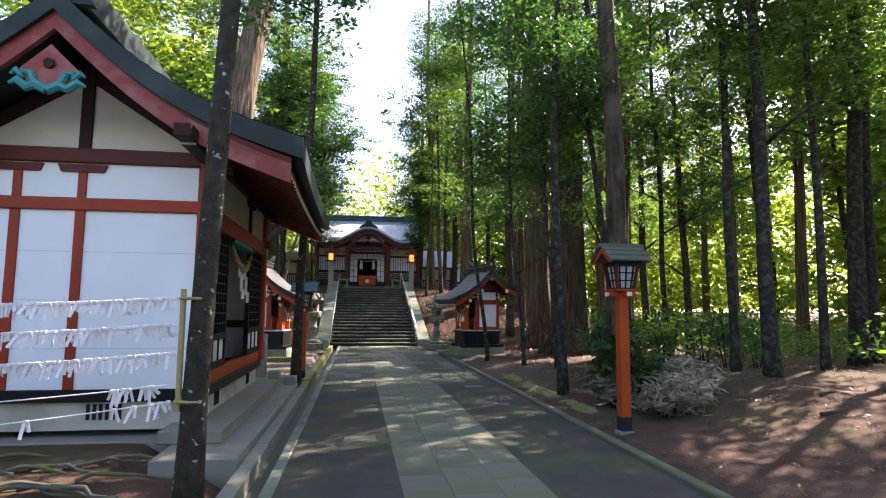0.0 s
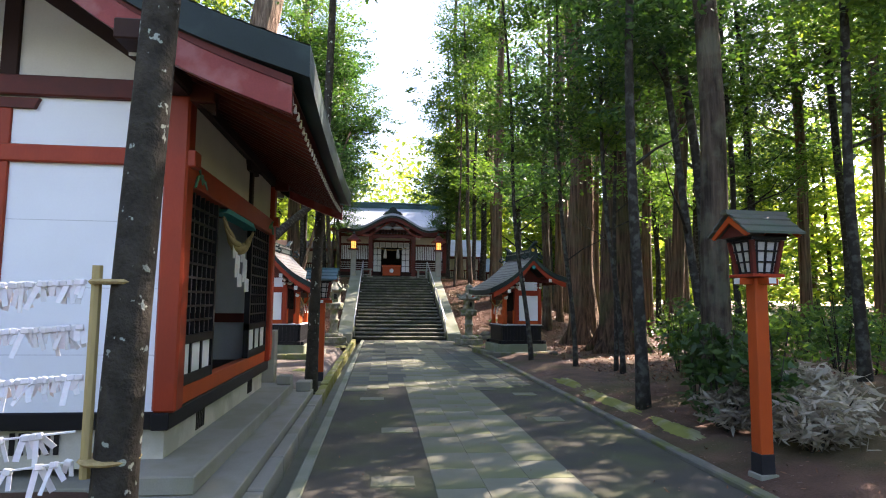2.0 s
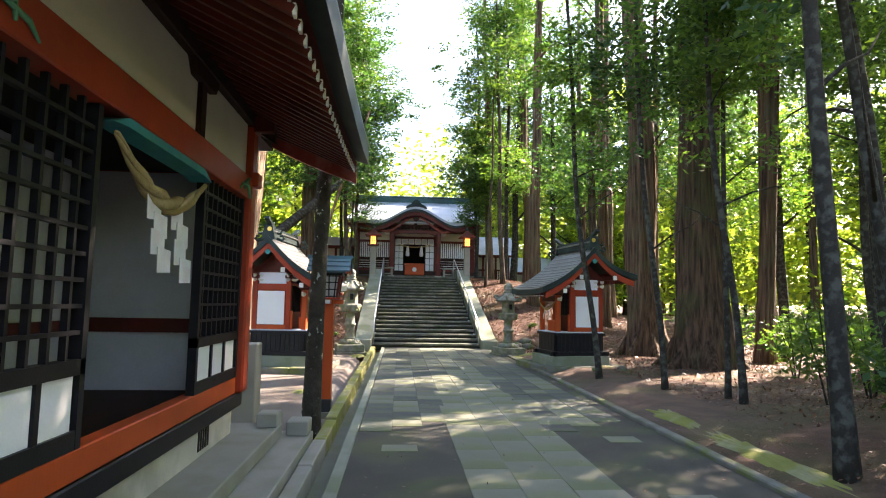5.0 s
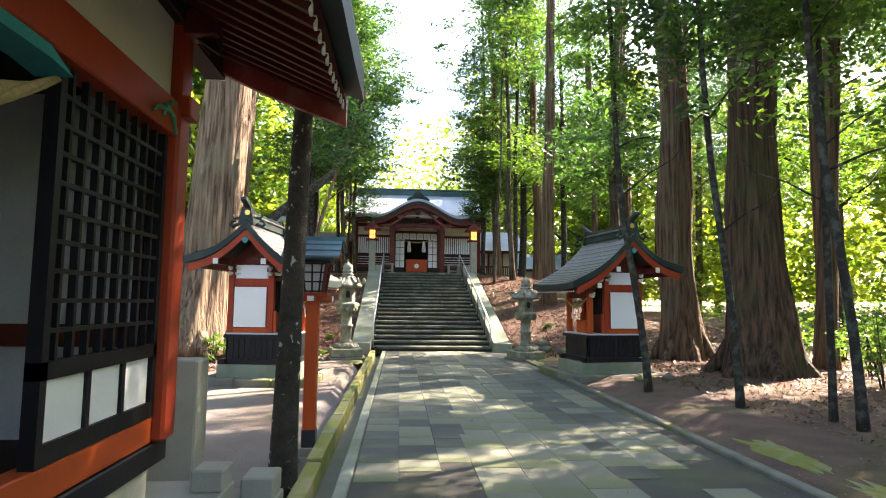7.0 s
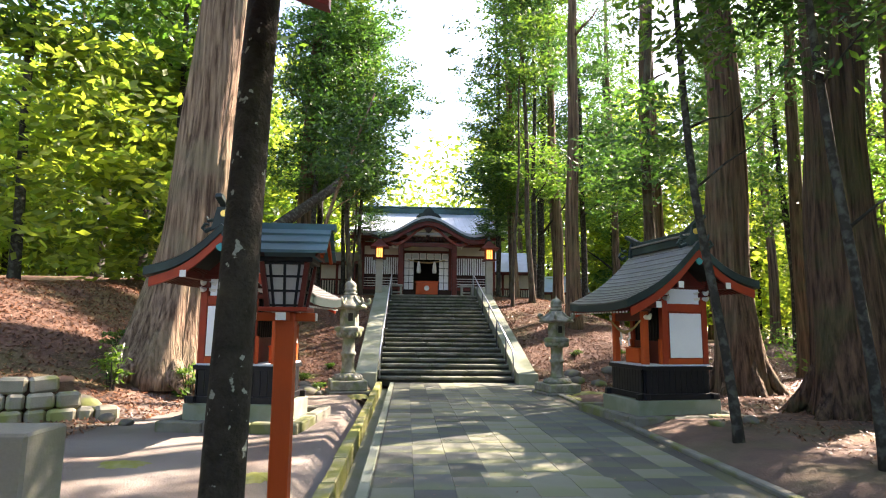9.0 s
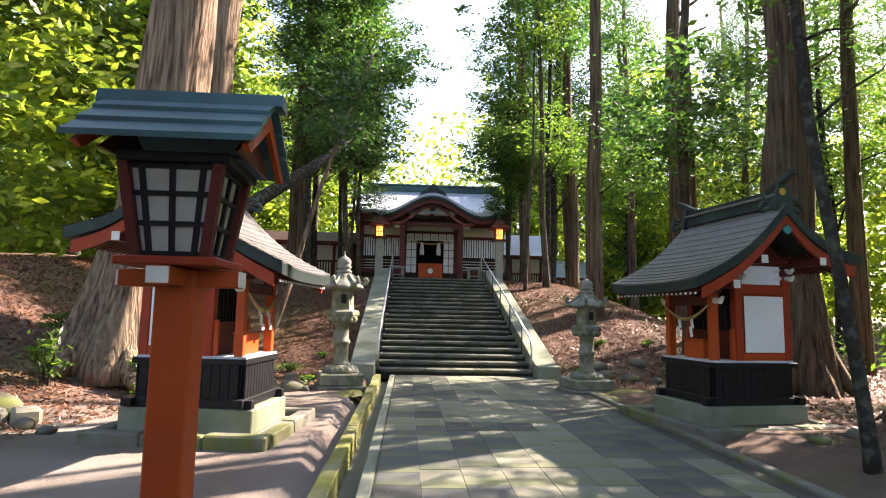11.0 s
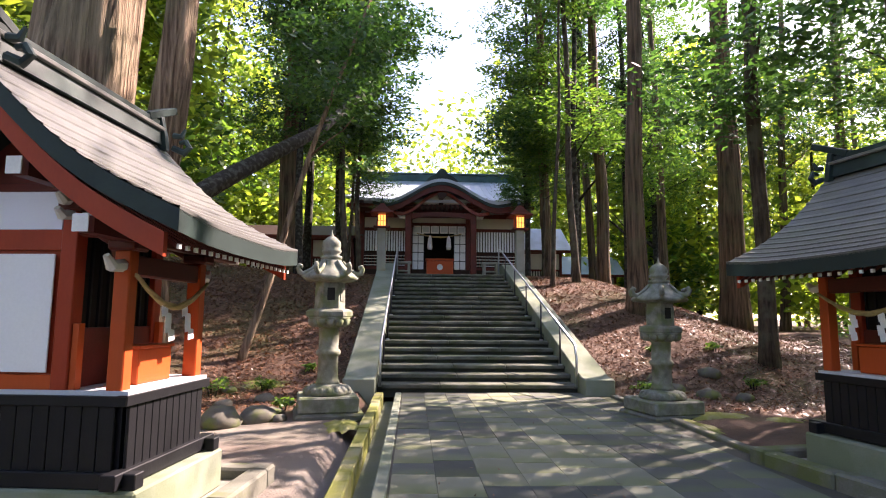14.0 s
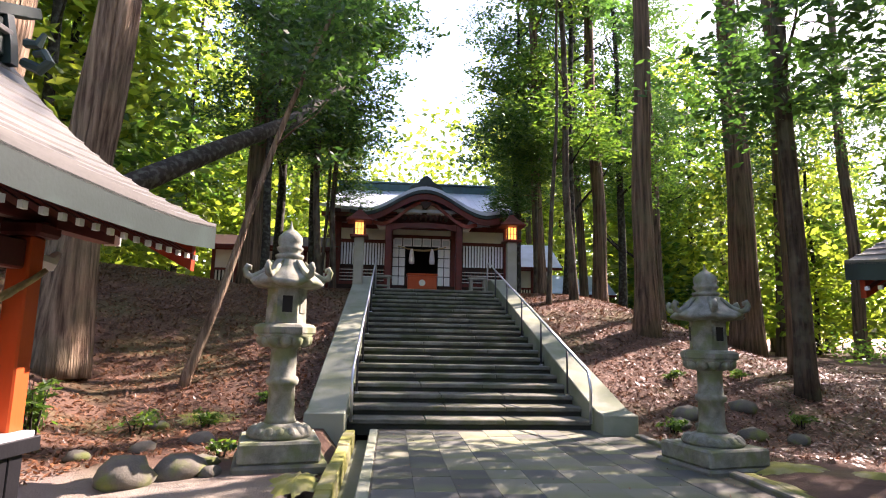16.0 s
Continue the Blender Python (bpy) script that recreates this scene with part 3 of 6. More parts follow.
# ---- vermilion post lanterns ----
def post_lantern(x, y, z, rz, roof, lab, h=1.72):
    size = 0.68
    h = h / size
    th = thing("post_lantern", (x, y, z), lab, "lantern", "vermilion post lanterns", rz=rz)
    th.scale = (size, size, size)
    part("footing", box(-0.14, 0.14, -0.14, 0.14, -0.1, 0.03, 0.01), M_CONC, th, "small concrete footing")
    part("post_shoe", box(-0.107, 0.107, -0.107, 0.107, 0.03, 0.30, 0.004), M_DSTEEL, th, "dark metal shoe of the post")
    part("post", box(-0.1, 0.1, -0.1, 0.1, 0.26, h, 0.012), M_ORANGE, th)
    for k in range(2):
        m = Matrix.Rotation(math.pi / 2 * k, 4, "Z")
        zz = h - 0.005 + 0.004 * k
        bracket = part("bracket_arm", box(-0.31, 0.31, -0.055, 0.055, zz - 0.09, zz, 0.006, m), M_ORANGE, th)
        for sgn in (-1, 1):
            part("white_end", box(sgn * 0.313 - 0.006, sgn * 0.313 + 0.006, -0.052, 0.052, zz - 0.085, zz - 0.005, 0, m), M_TIP, bracket, "white-painted arm end")
    part("tray", box(-0.25, 0.25, -0.25, 0.25, h + 0.006, h + 0.05, 0.006), M_RED, th)
    z0, z1 = h + 0.05, h + 0.52
    a0, a1 = 0.17, 0.235
    for sx_ in (-1, 1):
        for sy_ in (-1, 1):
            part("corner_post", tube([(sx_ * a0, sy_ * a0, z0), (sx_ * a1, sy_ * a1, z1)], 0.036, 4), M_DRED, th)
    for k in range(4):
        m = Matrix.Rotation(math.pi / 2 * k, 4, "Z")
        b = bmesh.new()
        f0, f1 = a0 - 0.02, a1 - 0.02
        vs = [b.verts.new(m @ Vector(c)) for c in ((f0, -f0, z0), (f0, f0, z0), (f1, f1, z1), (f1, -f1, z1), (f0 - 0.01, -f0, z0), (f0 - 0.01, f0, z0), (f1 - 0.01, f1, z1), (f1 - 0.01, -f1, z1))]
        for f in ((0, 1, 2, 3), (7, 6, 5, 4), (0, 4, 5, 1), (1, 5, 6, 2), (2, 6, 7, 3), (3, 7, 4, 0)):
            b.faces.new([vs[i] for i in f])
        pane = part("paper_pane", b, M_OLDPAPER, th, "white paper pane")
        b = bmesh.new()
        for fr in (-0.72, 0.0, 0.72):
            p, q = fr * f0 + 0.0, fr * f1
            add_tube(b, [m @ Vector((f0 + 0.006, p, z0)), m @ Vector((f1 + 0.006, q, z1))], [0.019, 0.019], 4)
        for t in (0.04, 0.36, 0.68, 0.97):
            ff = f0 + (f1 - f0) * t
            add_tube(b, [m @ Vector((ff + 0.007, -ff, z0 + (z1 - z0) * t)), m @ Vector((ff + 0.007, ff, z0 + (z1 - z0) * t))], [0.017, 0.017], 4)
        part("lattice", b, M_BLACK, pane, "black lattice bars")
    part("top_frame", box(-0.26, 0.29, -0.27, 0.27, z1, z1 + 0.05, 0.005), M_BLACK, th)
    # gabled roof with its ridge along the local x axis
    zr = z1 + 0.055
    for sgn in (-1, 1):
        rf = None
        for c in range(3):
            t0, t1 = c / 3, (c + 1) / 3 + 0.03
            ya, yb = 0.02 + 0.40 * t0, 0.02 + 0.40 * t1
            za, zb = zr + 0.33 - 0.28 * t0, zr + 0.33 - 0.28 * t1
            b = bmesh.new()
            w = 0.45
            vs = []
            for xx in (-w, w):
                for yy, zz in ((ya, za - 0.012 * c), (yb, zb + 0.012 - 0.012 * c), (yb, zb - 0.02 - 0.012 * c), (ya, za - 0.03 - 0.012 * c)):
                    vs.append(b.verts.new((xx, sgn * yy, zz + 0.02)))
            for f in ((0, 1, 5, 4), (1, 2, 6, 5), (2, 3, 7, 6), (3, 0, 4, 7), (0, 3, 2, 1), (4, 5, 6, 7)):
                b.faces.new([vs[i] for i in f])
            bmesh.ops.recalc_face_normals(b, faces=b.faces)
            o = part("roof_course", b, roof, th)
    for sgn in (-1, 1):
        part("gable_board", prism([(-0.40, zr + 0.005), (0, zr + 0.295), (0.40, zr + 0.005), (0.34, zr - 0.02), (0, zr + 0.20), (-0.34, zr - 0.02)], sgn * 0.40 - 0.015, sgn * 0.40 + 0.015, "yz"), M_ORANGE, th)
        part("gable_infill", prism([(-0.3, zr + 0.0), (0, zr + 0.21), (0.3, zr + 0.0)], sgn * 0.33 - 0.01, sgn * 0.33 + 0.01, "yz"), M_DRED, th)
    part("ridge_cap", prism([(-0.075, zr + 0.315), (0.075, zr + 0.315), (0.055, zr + 0.385), (-0.055, zr + 0.385)], -0.49, 0.49, "yz"), roof, th)
    return th


post_lantern(4.12, 7.05, 0.05, 4, M_BROWNROOF, "tall vermilion post lantern with a weathered brown-green roof", 1.85)
post_lantern(-0.67, 13.84, 0.0, 0, M_TEALROOF, "tall vermilion post lantern with a teal copper roof", 1.64)


# ---- small roadside shrines ----
def slope_roof(parent, ridge, eave_f, eave_b, y0, y1, material, edge, thick=0.11, courses=12, sag=0.12, lift=0.06):
    """A curved two-sided roof in overlapping courses, ridge along local y. eave_f and eave_b: (x, z)."""
    ny = 6
    for nm, eave in (("front_slope", eave_f), ("back_slope", eave_b)):
        line = curve(ridge, eave, sag, courses * 2)
        sl = part(nm, box(min(line[0][0], line[2][0]), max(line[0][0], line[2][0]), y0 + 0.02, y1 - 0.02, line[2][1] - 0.06, line[2][1] - 0.02), edge, parent)
        for c in range(courses):
            b = bmesh.new()
            seg = line[2 * c:2 * c + 3]
            rows = []
            for j in range(ny + 1):
                v = j / ny
                yy = y0 + (y1 - y0) * v
                up = lift * abs(2 * v - 1) ** 3
                t = (c + 0.5) / courses
                rows.append([(p[0], yy, p[1] + up * t + (0.014 if k == 2 else 0.0)) for k, p in enumerate(seg)])
            vs = [[b.verts.new(p) for p in row] for row in rows]
            low = [b.verts.new((row[2][0], row[2][1], row[2][2] - 0.03)) for row in rows]
            for j in range(ny):
                for k in range(2):
                    b.faces.new((vs[j][k], vs[j][k + 1], vs[j + 1][k + 1], vs[j + 1][k]))
                b.faces.new((vs[j][2], low[j], low[j + 1], vs[j + 1][2]))
            bmesh.ops.recalc_face_normals(b, faces=b.faces)
            part("roof_course", b, material, sl)
        b = bmesh.new()
        rows = []
        for j in range(ny + 1):
            v = j / ny
            yy = y0 + (y1 - y0) * v
            up = lift * abs(2 * v - 1) ** 3
            row = []
            for i, p in enumerate(line):
                row.append((p[0], yy, p[1] + up * i / len(line) - 0.004))
            rows.append(row)
        top = [[b.verts.new(p) for p in row] for row in rows]
        bot = [[b.verts.new((p[0], p[1], p[2] - thick)) for p in row] for row in rows]
        n = len(line)
        for j in range(ny):
            for i in range(n - 1):
                b.faces.new((bot[j][i], bot[j + 1][i], bot[j + 1][i + 1], bot[j][i + 1]))
            b.faces.new((top[j][n - 1], top[j + 1][n - 1], bot[j + 1][n - 1], bot[j][n - 1]))
        for j in (0, ny):
            for i in range(n - 1):
                b.faces.new((top[j][i], top[j][i + 1], bot[j][i + 1], bot[j][i]))
        bmesh.ops.recalc_face_normals(b, faces=b.faces)
        part("eave_edge", b, edge, sl, "thick dark roof edge")


def shimenawa(parent, p0, p1, sag, r0, r1, shide, n=14, plane_n=(1, 0, 0)):
    p0, p1 = Vector(p0), Vector(p1)
    pts, rad = [], []
    for i in range(n + 1):
        t = i / n
        p = p0.lerp(p1, t)
        p.z -= sag * math.sin(math.pi * t)
        pts.append(p)
        rad.append(r0 + (r1 - r0) * math.sin(math.pi * t) ** 1.5)
    b = bmesh.new()
    for k in range(3):
        tw = []
        for i, p in enumerate(pts):
            a = 2 * math.pi * k / 3 + i * 0.9
            tw.append(p + Vector((math.cos(a), 0.0, math.sin(a))) * rad[i] * 0.5)
        add_tube(b, tw, [r * 0.62 for r in rad], 7)
    rope = part("straw_rope", b, M_ROPE, parent, "twisted straw rope", True)
    for t, h, w in shide:
        p = p0.lerp(p1, t)
        p.z -= sag * math.sin(math.pi * t)
        d = (p1 - p0).normalized()
        nrm = Vector(plane_n)
        b = bmesh.new()
        zz, off = p.z, 0.0
        for k in range(4):
            a = p + d * (off - w / 2) + nrm * (0.012 * k)
            c = p + d * (off + w / 2) + nrm * (0.012 * k + 0.006)
            hh = h / 3.2
            q = [Vector((a.x, a.y, zz)), Vector((c.x, c.y, zz - 0.01)), Vector((c.x, c.y, zz - hh)) + d * 0.01, Vector((a.x, a.y, zz - hh - 0.01)) + d * 0.01]
            lo = [b.verts.new(v) for v in q]
            hi = [b.verts.new(v + nrm * 0.004) for v in q]
            b.faces.new(lo)
            b.faces.new(hi[::-1])
            for i in range(4):
                b.faces.new((lo[(i + 1) % 4], lo[i], hi[i], hi[(i + 1) % 4]))
            zz -= hh * 0.72
            off += w * (0.42 if k % 2 == 0 else -0.3)
        part("paper_streamer", b, M_PAPER, rope, "white folded paper streamer")
    return rope


def small_shrine(x, y, rz, roofm, lab):
    th = thing("small_shrine", (x, y, 0.0), lab, "shrine", "pair of small shrines", rz=rz)
    D, W = 0.65, 0.54
    for a in (-0.92, 0.92):
        for k in range(3):
            part("kerb_stone", box(-0.98 + 0.70 * k, -0.29 + 0.70 * k, a - 0.10, a + 0.10, -0.08, 0.15 - 0.01 * (k % 2), 0.02), M_PLINTH, th, "mossy kerb stone round the plinth")
    for a in (-0.90, 1.03):
        for k in range(2):
            part("kerb_stone", box(a - 0.09, a + 0.09, -0.81 + 0.815 * k, -0.005 + 0.815 * k, -0.08, 0.14 + 0.012 * k, 0.02), M_PLINTH, th)
    part("gravel_bed", box(-0.80, 0.93, -0.81, 0.81, -0.08, 0.06), M_GRAVEL, th, "gravel between kerb and plinth")
    part("plinth", box(-0.78, 0.80, -0.62, 0.62, 0.06, 0.36, 0.015), M_RAMP, th, "weathered grey-green concrete plinth")
    part("base_body", box(-D + 0.03, D - 0.03, -W + 0.03, W - 0.03, 0.36, 0.90), M_BLACK, th, "black boarded base")
    for yy in (-W, W):
        for k in range(11):
            x0 = -D + 0.05 + k * (2 * D - 0.1) / 11
            part("base_board", box(x0, x0 + 0.104, yy - 0.012, yy + 0.012, 0.44, 0.86, 0.004), M_BLACK, th)
    for xx in (-D, D):
        for k in range(11):
            y0 = -W + 0.04 + k * (2 * W - 0.08) / 11
            part("base_board", box(xx - 0.012, xx + 0.012, y0, y0 + 0.085, 0.44, 0.86, 0.004), M_BLACK, th)
    for yy in (-W, W):
        part("base_sill", box(-D - 0.13, D + 0.13, yy - 0.05, yy + 0.05, 0.362, 0.46, 0.006), M_BLACK, th)
        part("base_rail", box(-D - 0.03, D + 0.03, yy - 0.035, yy + 0.035, 0.86, 0.925, 0.004), M_BLACK, th)
    for xx in (-D, D):
        part("base_sill", box(xx - 0.05, xx + 0.05, -W - 0.13, W + 0.13, 0.372, 0.47, 0.006), M_BLACK, th)
        part("base_rail", box(xx - 0.035, xx + 0.035, -W - 0.03, W + 0.03, 0.862, 0.93, 0.004), M_BLACK, th)
    part("floor", box(-D, D + 0.02, -W, W, 0.925, 0.955), M_GREYW, th)
    # body from the back to the porch
    XF = 0.19
    for xx in (-D + 0.06, XF):
        for yy in (-W + 0.06, W - 0.06):
            part("post", box(xx - 0.055, xx + 0.055, yy - 0.055, yy + 0.055, 0.95, 2.12, 0.006), M_RED, th)
    for yy in (-W + 0.06, W - 0.06):
        sg = -1 if yy < 0 else 1
        part("lower_rail", box(-D + 0.115, XF - 0.055, yy - 0.045, yy + 0.045, 0.952, 1.05, 0.004), M_ORANGE, th)
        part("upper_rail", box(-D + 0.115, XF - 0.055, yy - 0.045, yy + 0.045, 1.86, 2., 0.004), M_RED, th)
        part("side_wall", box(-D + 0.115, XF - 0.055, yy - 0.02, yy + 0.02, 1.05, 1.86), M_RED, th)
        part("sign_panel", box(-D + 0.13, XF - 0.085, yy + sg * 0.046, yy + sg * 0.060, 1.065, 1.835, 0.003), M_SIGN, th, "blank white board")
        part("frieze", box(-D + 0.14, XF - 0.08, yy - 0.025, yy + 0.025, 2., 2.26), M_WHITE, th, "white plaster frieze")
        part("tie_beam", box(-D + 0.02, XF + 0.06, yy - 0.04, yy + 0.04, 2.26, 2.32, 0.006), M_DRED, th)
        part("frog_leg_strut", prism([(-0.49, 2.32), (-0.03, 2.32), (-0.17, 2.42), (-0.19, 2.58), (-0.33, 2.58), (-0.35, 2.42)], yy - 0.03, yy + 0.03), M_DRED, th)
        for xx in (-D + 0.06, XF):
            br = part("bracket_block", box(xx - 0.085, xx + 0.085, yy - 0.085, yy + 0.085, 2.122, 2.21, 0.015), M_DRED, th)
            for k in range(2):
                part("bracket_nose", tube([(xx, yy + sg * 0.05, 2.1 + 0.10 * k), (xx, yy + sg * 0.14, 2.08 + 0.10 * k), (xx, yy + sg * 0.19, 2.12 + 0.10 * k)], [0.035, 0.036, 0.02], 6), M_TIP, br, "white-painted bracket nose")
                part("bracket_nose", tube([(xx + 0.05, yy, 2.1 + 0.10 * k), (xx + 0.15, yy, 2.08 + 0.10 * k), (xx + 0.20, yy, 2.12 + 0.10 * k)], [0.035, 0.036, 0.02], 6), M_TIP, br)
    part("back_wall", box(-D + 0.04, -D + 0.08, -W + 0.115, W - 0.115, 0.95, 2.2), M_RED, th)
    # Near-black sheet paints the gloom behind the door bars.
    part("inner_front", box(XF - 0.03, XF + 0.0, -W + 0.115, W - 0.115, 1.35, 2.15), M_DARK, th, "latticed inner doors backed by a near-black shade sheet")
    part("inner_rail", box(XF - 0.04, XF + 0.04, -W + 0.115, W - 0.115, 0.952, 1.35, 0.005), M_DRED, th)
    for k in range(9):
        yy = -W + 0.14 + k * 0.1
        part("door_bar", box(XF + 0.002, XF + 0.02, yy - 0.01, yy + 0.01, 1.35, 2.1), M_BLACK, th)
    for yy in (-W + 0.055, W - 0.055):
        part("side_fence", box(XF + 0.06, XF + 0.10, yy - 0.03, yy + 0.03, 0.955, 1.38), M_ORANGE, th)
        part("porch_post", box(D - 0.14, D - 0.03, yy - 0.05, yy + 0.05, 0.95, 1.86, 0.008), M_ORANGE, th)
        part("porch_bracket", box(D - 0.18, D + 0.02, yy - 0.08, yy + 0.09, 1.86, 1.93, 0.015), M_DRED, th)
        sg = -1 if yy < 0 else 1
        part("beam_nose", tube([(D - 0.085, yy + sg * 0.05, 1.76), (D - 0.085, yy + sg * 0.16, 1.75), (D - 0.085, yy + sg * 0.22, 1.81)], [0.045, 0.042, 0.02], 7), M_TIP, th, "white carved beam end")
        part("rainbow_beam", tube([(XF + 0.05, yy, 2.), (0.36, yy, 1.99), (0.48, yy, 1.92), (D - 0.13, yy, 1.81)], 0.045, 6), M_DRED, th)
    part("porch_beam", box(D - 0.125, D - 0.045, -W + 0.105, W - 0.105, 1.7, 1.84, 0.01), M_DRED, th)
    part("eave_purlin", box(D - 0.12, D - 0.05, -W - 0.38, W + 0.38, 1.93, 2., 0.006), M_DRED, th)
    bx = part("offering_box", box(XF + 0.18, XF + 0.34, -0.22, 0.22, 0.956, 1.20, 0.008), M_ORANGE, th, "small orange offertory box")
    part("box_rim", box(XF + 0.165, XF + 0.355, -0.235, 0.235, 1.202, 1.225, 0.004), M_ORANGE, bx)
    shimenawa(th, (D - 0.0, -W + 0.03, 1.7), (D - 0.0, W - 0.03, 1.7), 0.20, 0.014, 0.026, ((0.36, 0.26, 0.07), (0.64, 0.26, 0.07)))
    # roof
    ridge, ef, eb = (-0.15, 3.05), (1.22, 1.99), (-1.30, 2.35)
    y0, y1 = -1.08, 1.08
    slope_roof(th, ridge, ef, eb, y0, y1, roofm, M_ROOFEDGE, 0.13, 13, 0.16, 0.05)
    lf, lb = curve(ridge, ef, 0.16, 14), curve(ridge, eb, 0.16, 14)
    whole = lb[::-1] + lf[1:]
    for yy, sg in ((y0 + 0.05, -1), (y1 - 0.05, 1)):
        part("bargeboard", prism(band(whole[1:-1], 0.13, 0.27), yy - 0.022, yy + 0.022), M_RED, th, "red curved bargeboard")
        part("gable_pendant", prism([(-0.215, 2.71), (-0.15, 2.76), (-0.085, 2.71), (-0.105, 2.665), (-0.15, 2.635), (-0.195, 2.665)], yy + sg * 0.024, yy + sg * 0.05), M_TEAL, th, "teal carved gable pendant")
        part("gable_wall", prism([(-0.63, 2.32), (-0.15, 2.76), (0.38, 2.32)], sg * (W - 0.06) - 0.015, sg * (W - 0.06) + 0.015), M_DRED, th)
        for xx, zz in ((-0.70, 2.3), (0.20, 2.3), (0.63, 1.96)):
            pu = part("purlin", box(xx - 0.045, xx + 0.045, min(sg * (W - 0.02), yy - sg * 0.03), max(sg * (W - 0.02), yy - sg * 0.03), zz - 0.05, zz + 0.05), M_DRED, th)
            part("purlin_end", box(xx - 0.047, xx + 0.047, yy + sg * 0.022, yy + sg * 0.030, zz - 0.052, zz + 0.052), M_TIP, pu, "white-painted purlin end")
    for line, n0 in ((lf, "front"), (lb, "back")):
        e, p = line[-1], line[6]
        for k in range(20):
            yy = y0 + 0.12 + k * (y1 - y0 - 0.24) / 19
            ra = part("rafter", tube([(p[0], yy, p[1] - 0.20), (e[0] - 0.06 * (1 if n0 == "front" else -1), yy, e[1] - 0.155)], 0.016, 4), M_DRED, th)
            if n0 == "front":
                part("rafter_tip", box(e[0] - 0.062, e[0] - 0.045, yy - 0.014, yy + 0.014, e[1] - 0.17, e[1] - 0.142), M_TIP, ra, "white rafter tip")
    # ridge box with end ornaments
    rb = part("ridge_box", prism([(-0.29, 3.02), (-0.07, 3.02), (-0.09, 3.16), (-0.27, 3.16)], y0 + 0.14, y1 - 0.14), M_ROOFEDGE, th)
    part("ridge_rail", box(-0.3, -0.06, y0 + 0.10, y1 - 0.10, 3.16, 3.195, 0.005), roofm, th)
    part("ridge_rail", box(-0.26, -0.1, y0 + 0.14, y1 - 0.14, 3.197, 3.26, 0.005), M_ROOFEDGE, th)
    for sg, yy in ((-1, y0 + 0.10), (1, y1 - 0.10)):
        b = prism([(-0.33, 2.98), (-0.03, 2.98), (-0.05, 3.12), (-0.1, 3.32), (-0.26, 3.32), (-0.31, 3.12)], yy - 0.03, yy + 0.03)
        for q in (-1, 1):
            c = -0.15 + q * 0.17
            add_tube(b, [(c, yy, 3.), (c + q * 0.11, yy, 2.95), (c + q * 0.16, yy, 3.), (c + q * 0.12, yy, 3.06), (c + q * 0.06, yy, 3.05)], [0.03, 0.035, 0.03, 0.028, 0.02], 6)
            add_tube(b, [(c, yy, 3.12), (c + q * 0.08, yy, 3.11), (c + q * 0.11, yy, 3.18)], [0.03, 0.03, 0.014], 6)
        orn = part("ridge_end_ornament", b, M_ROOFEDGE, th, "dark carved ridge-end ornament")
        part("crest_disc", tube([(-0.15, yy + sg * 0.028, 3.22), (-0.15, yy + sg * 0.042, 3.22)], 0.05, 14), M_GOLD, orn, "gold crest disc")
        b = bmesh.new()
        m = Matrix.Translation((-0.15, yy + sg * 0.02, 3.35)) @ Matrix.Rotation(radians(24 * sg), 4, "X")
        add_box(b, -0.055, 0.055, -0.25, 0.25, -0.035, 0.035, 0.006, m)
        part("ridge_horn", b, M_ROOFEDGE, orn, "upturned ridge beam end")
    return th


small_shrine(-2.33, 19.34, -6.3, M_ROOFLIT, "small vermilion shrine with a sunlit grey curved roof")
small_shrine(4.79, 20.02, 189, M_ROOFSH, "small vermilion shrine with a shaded mossy shingle roof")


# ---- side hall beside the path ----
LX, LY0, LY1, LC = -1.30, 7.10, 11.30, -2.75
LB_ = 2 * LC - LX


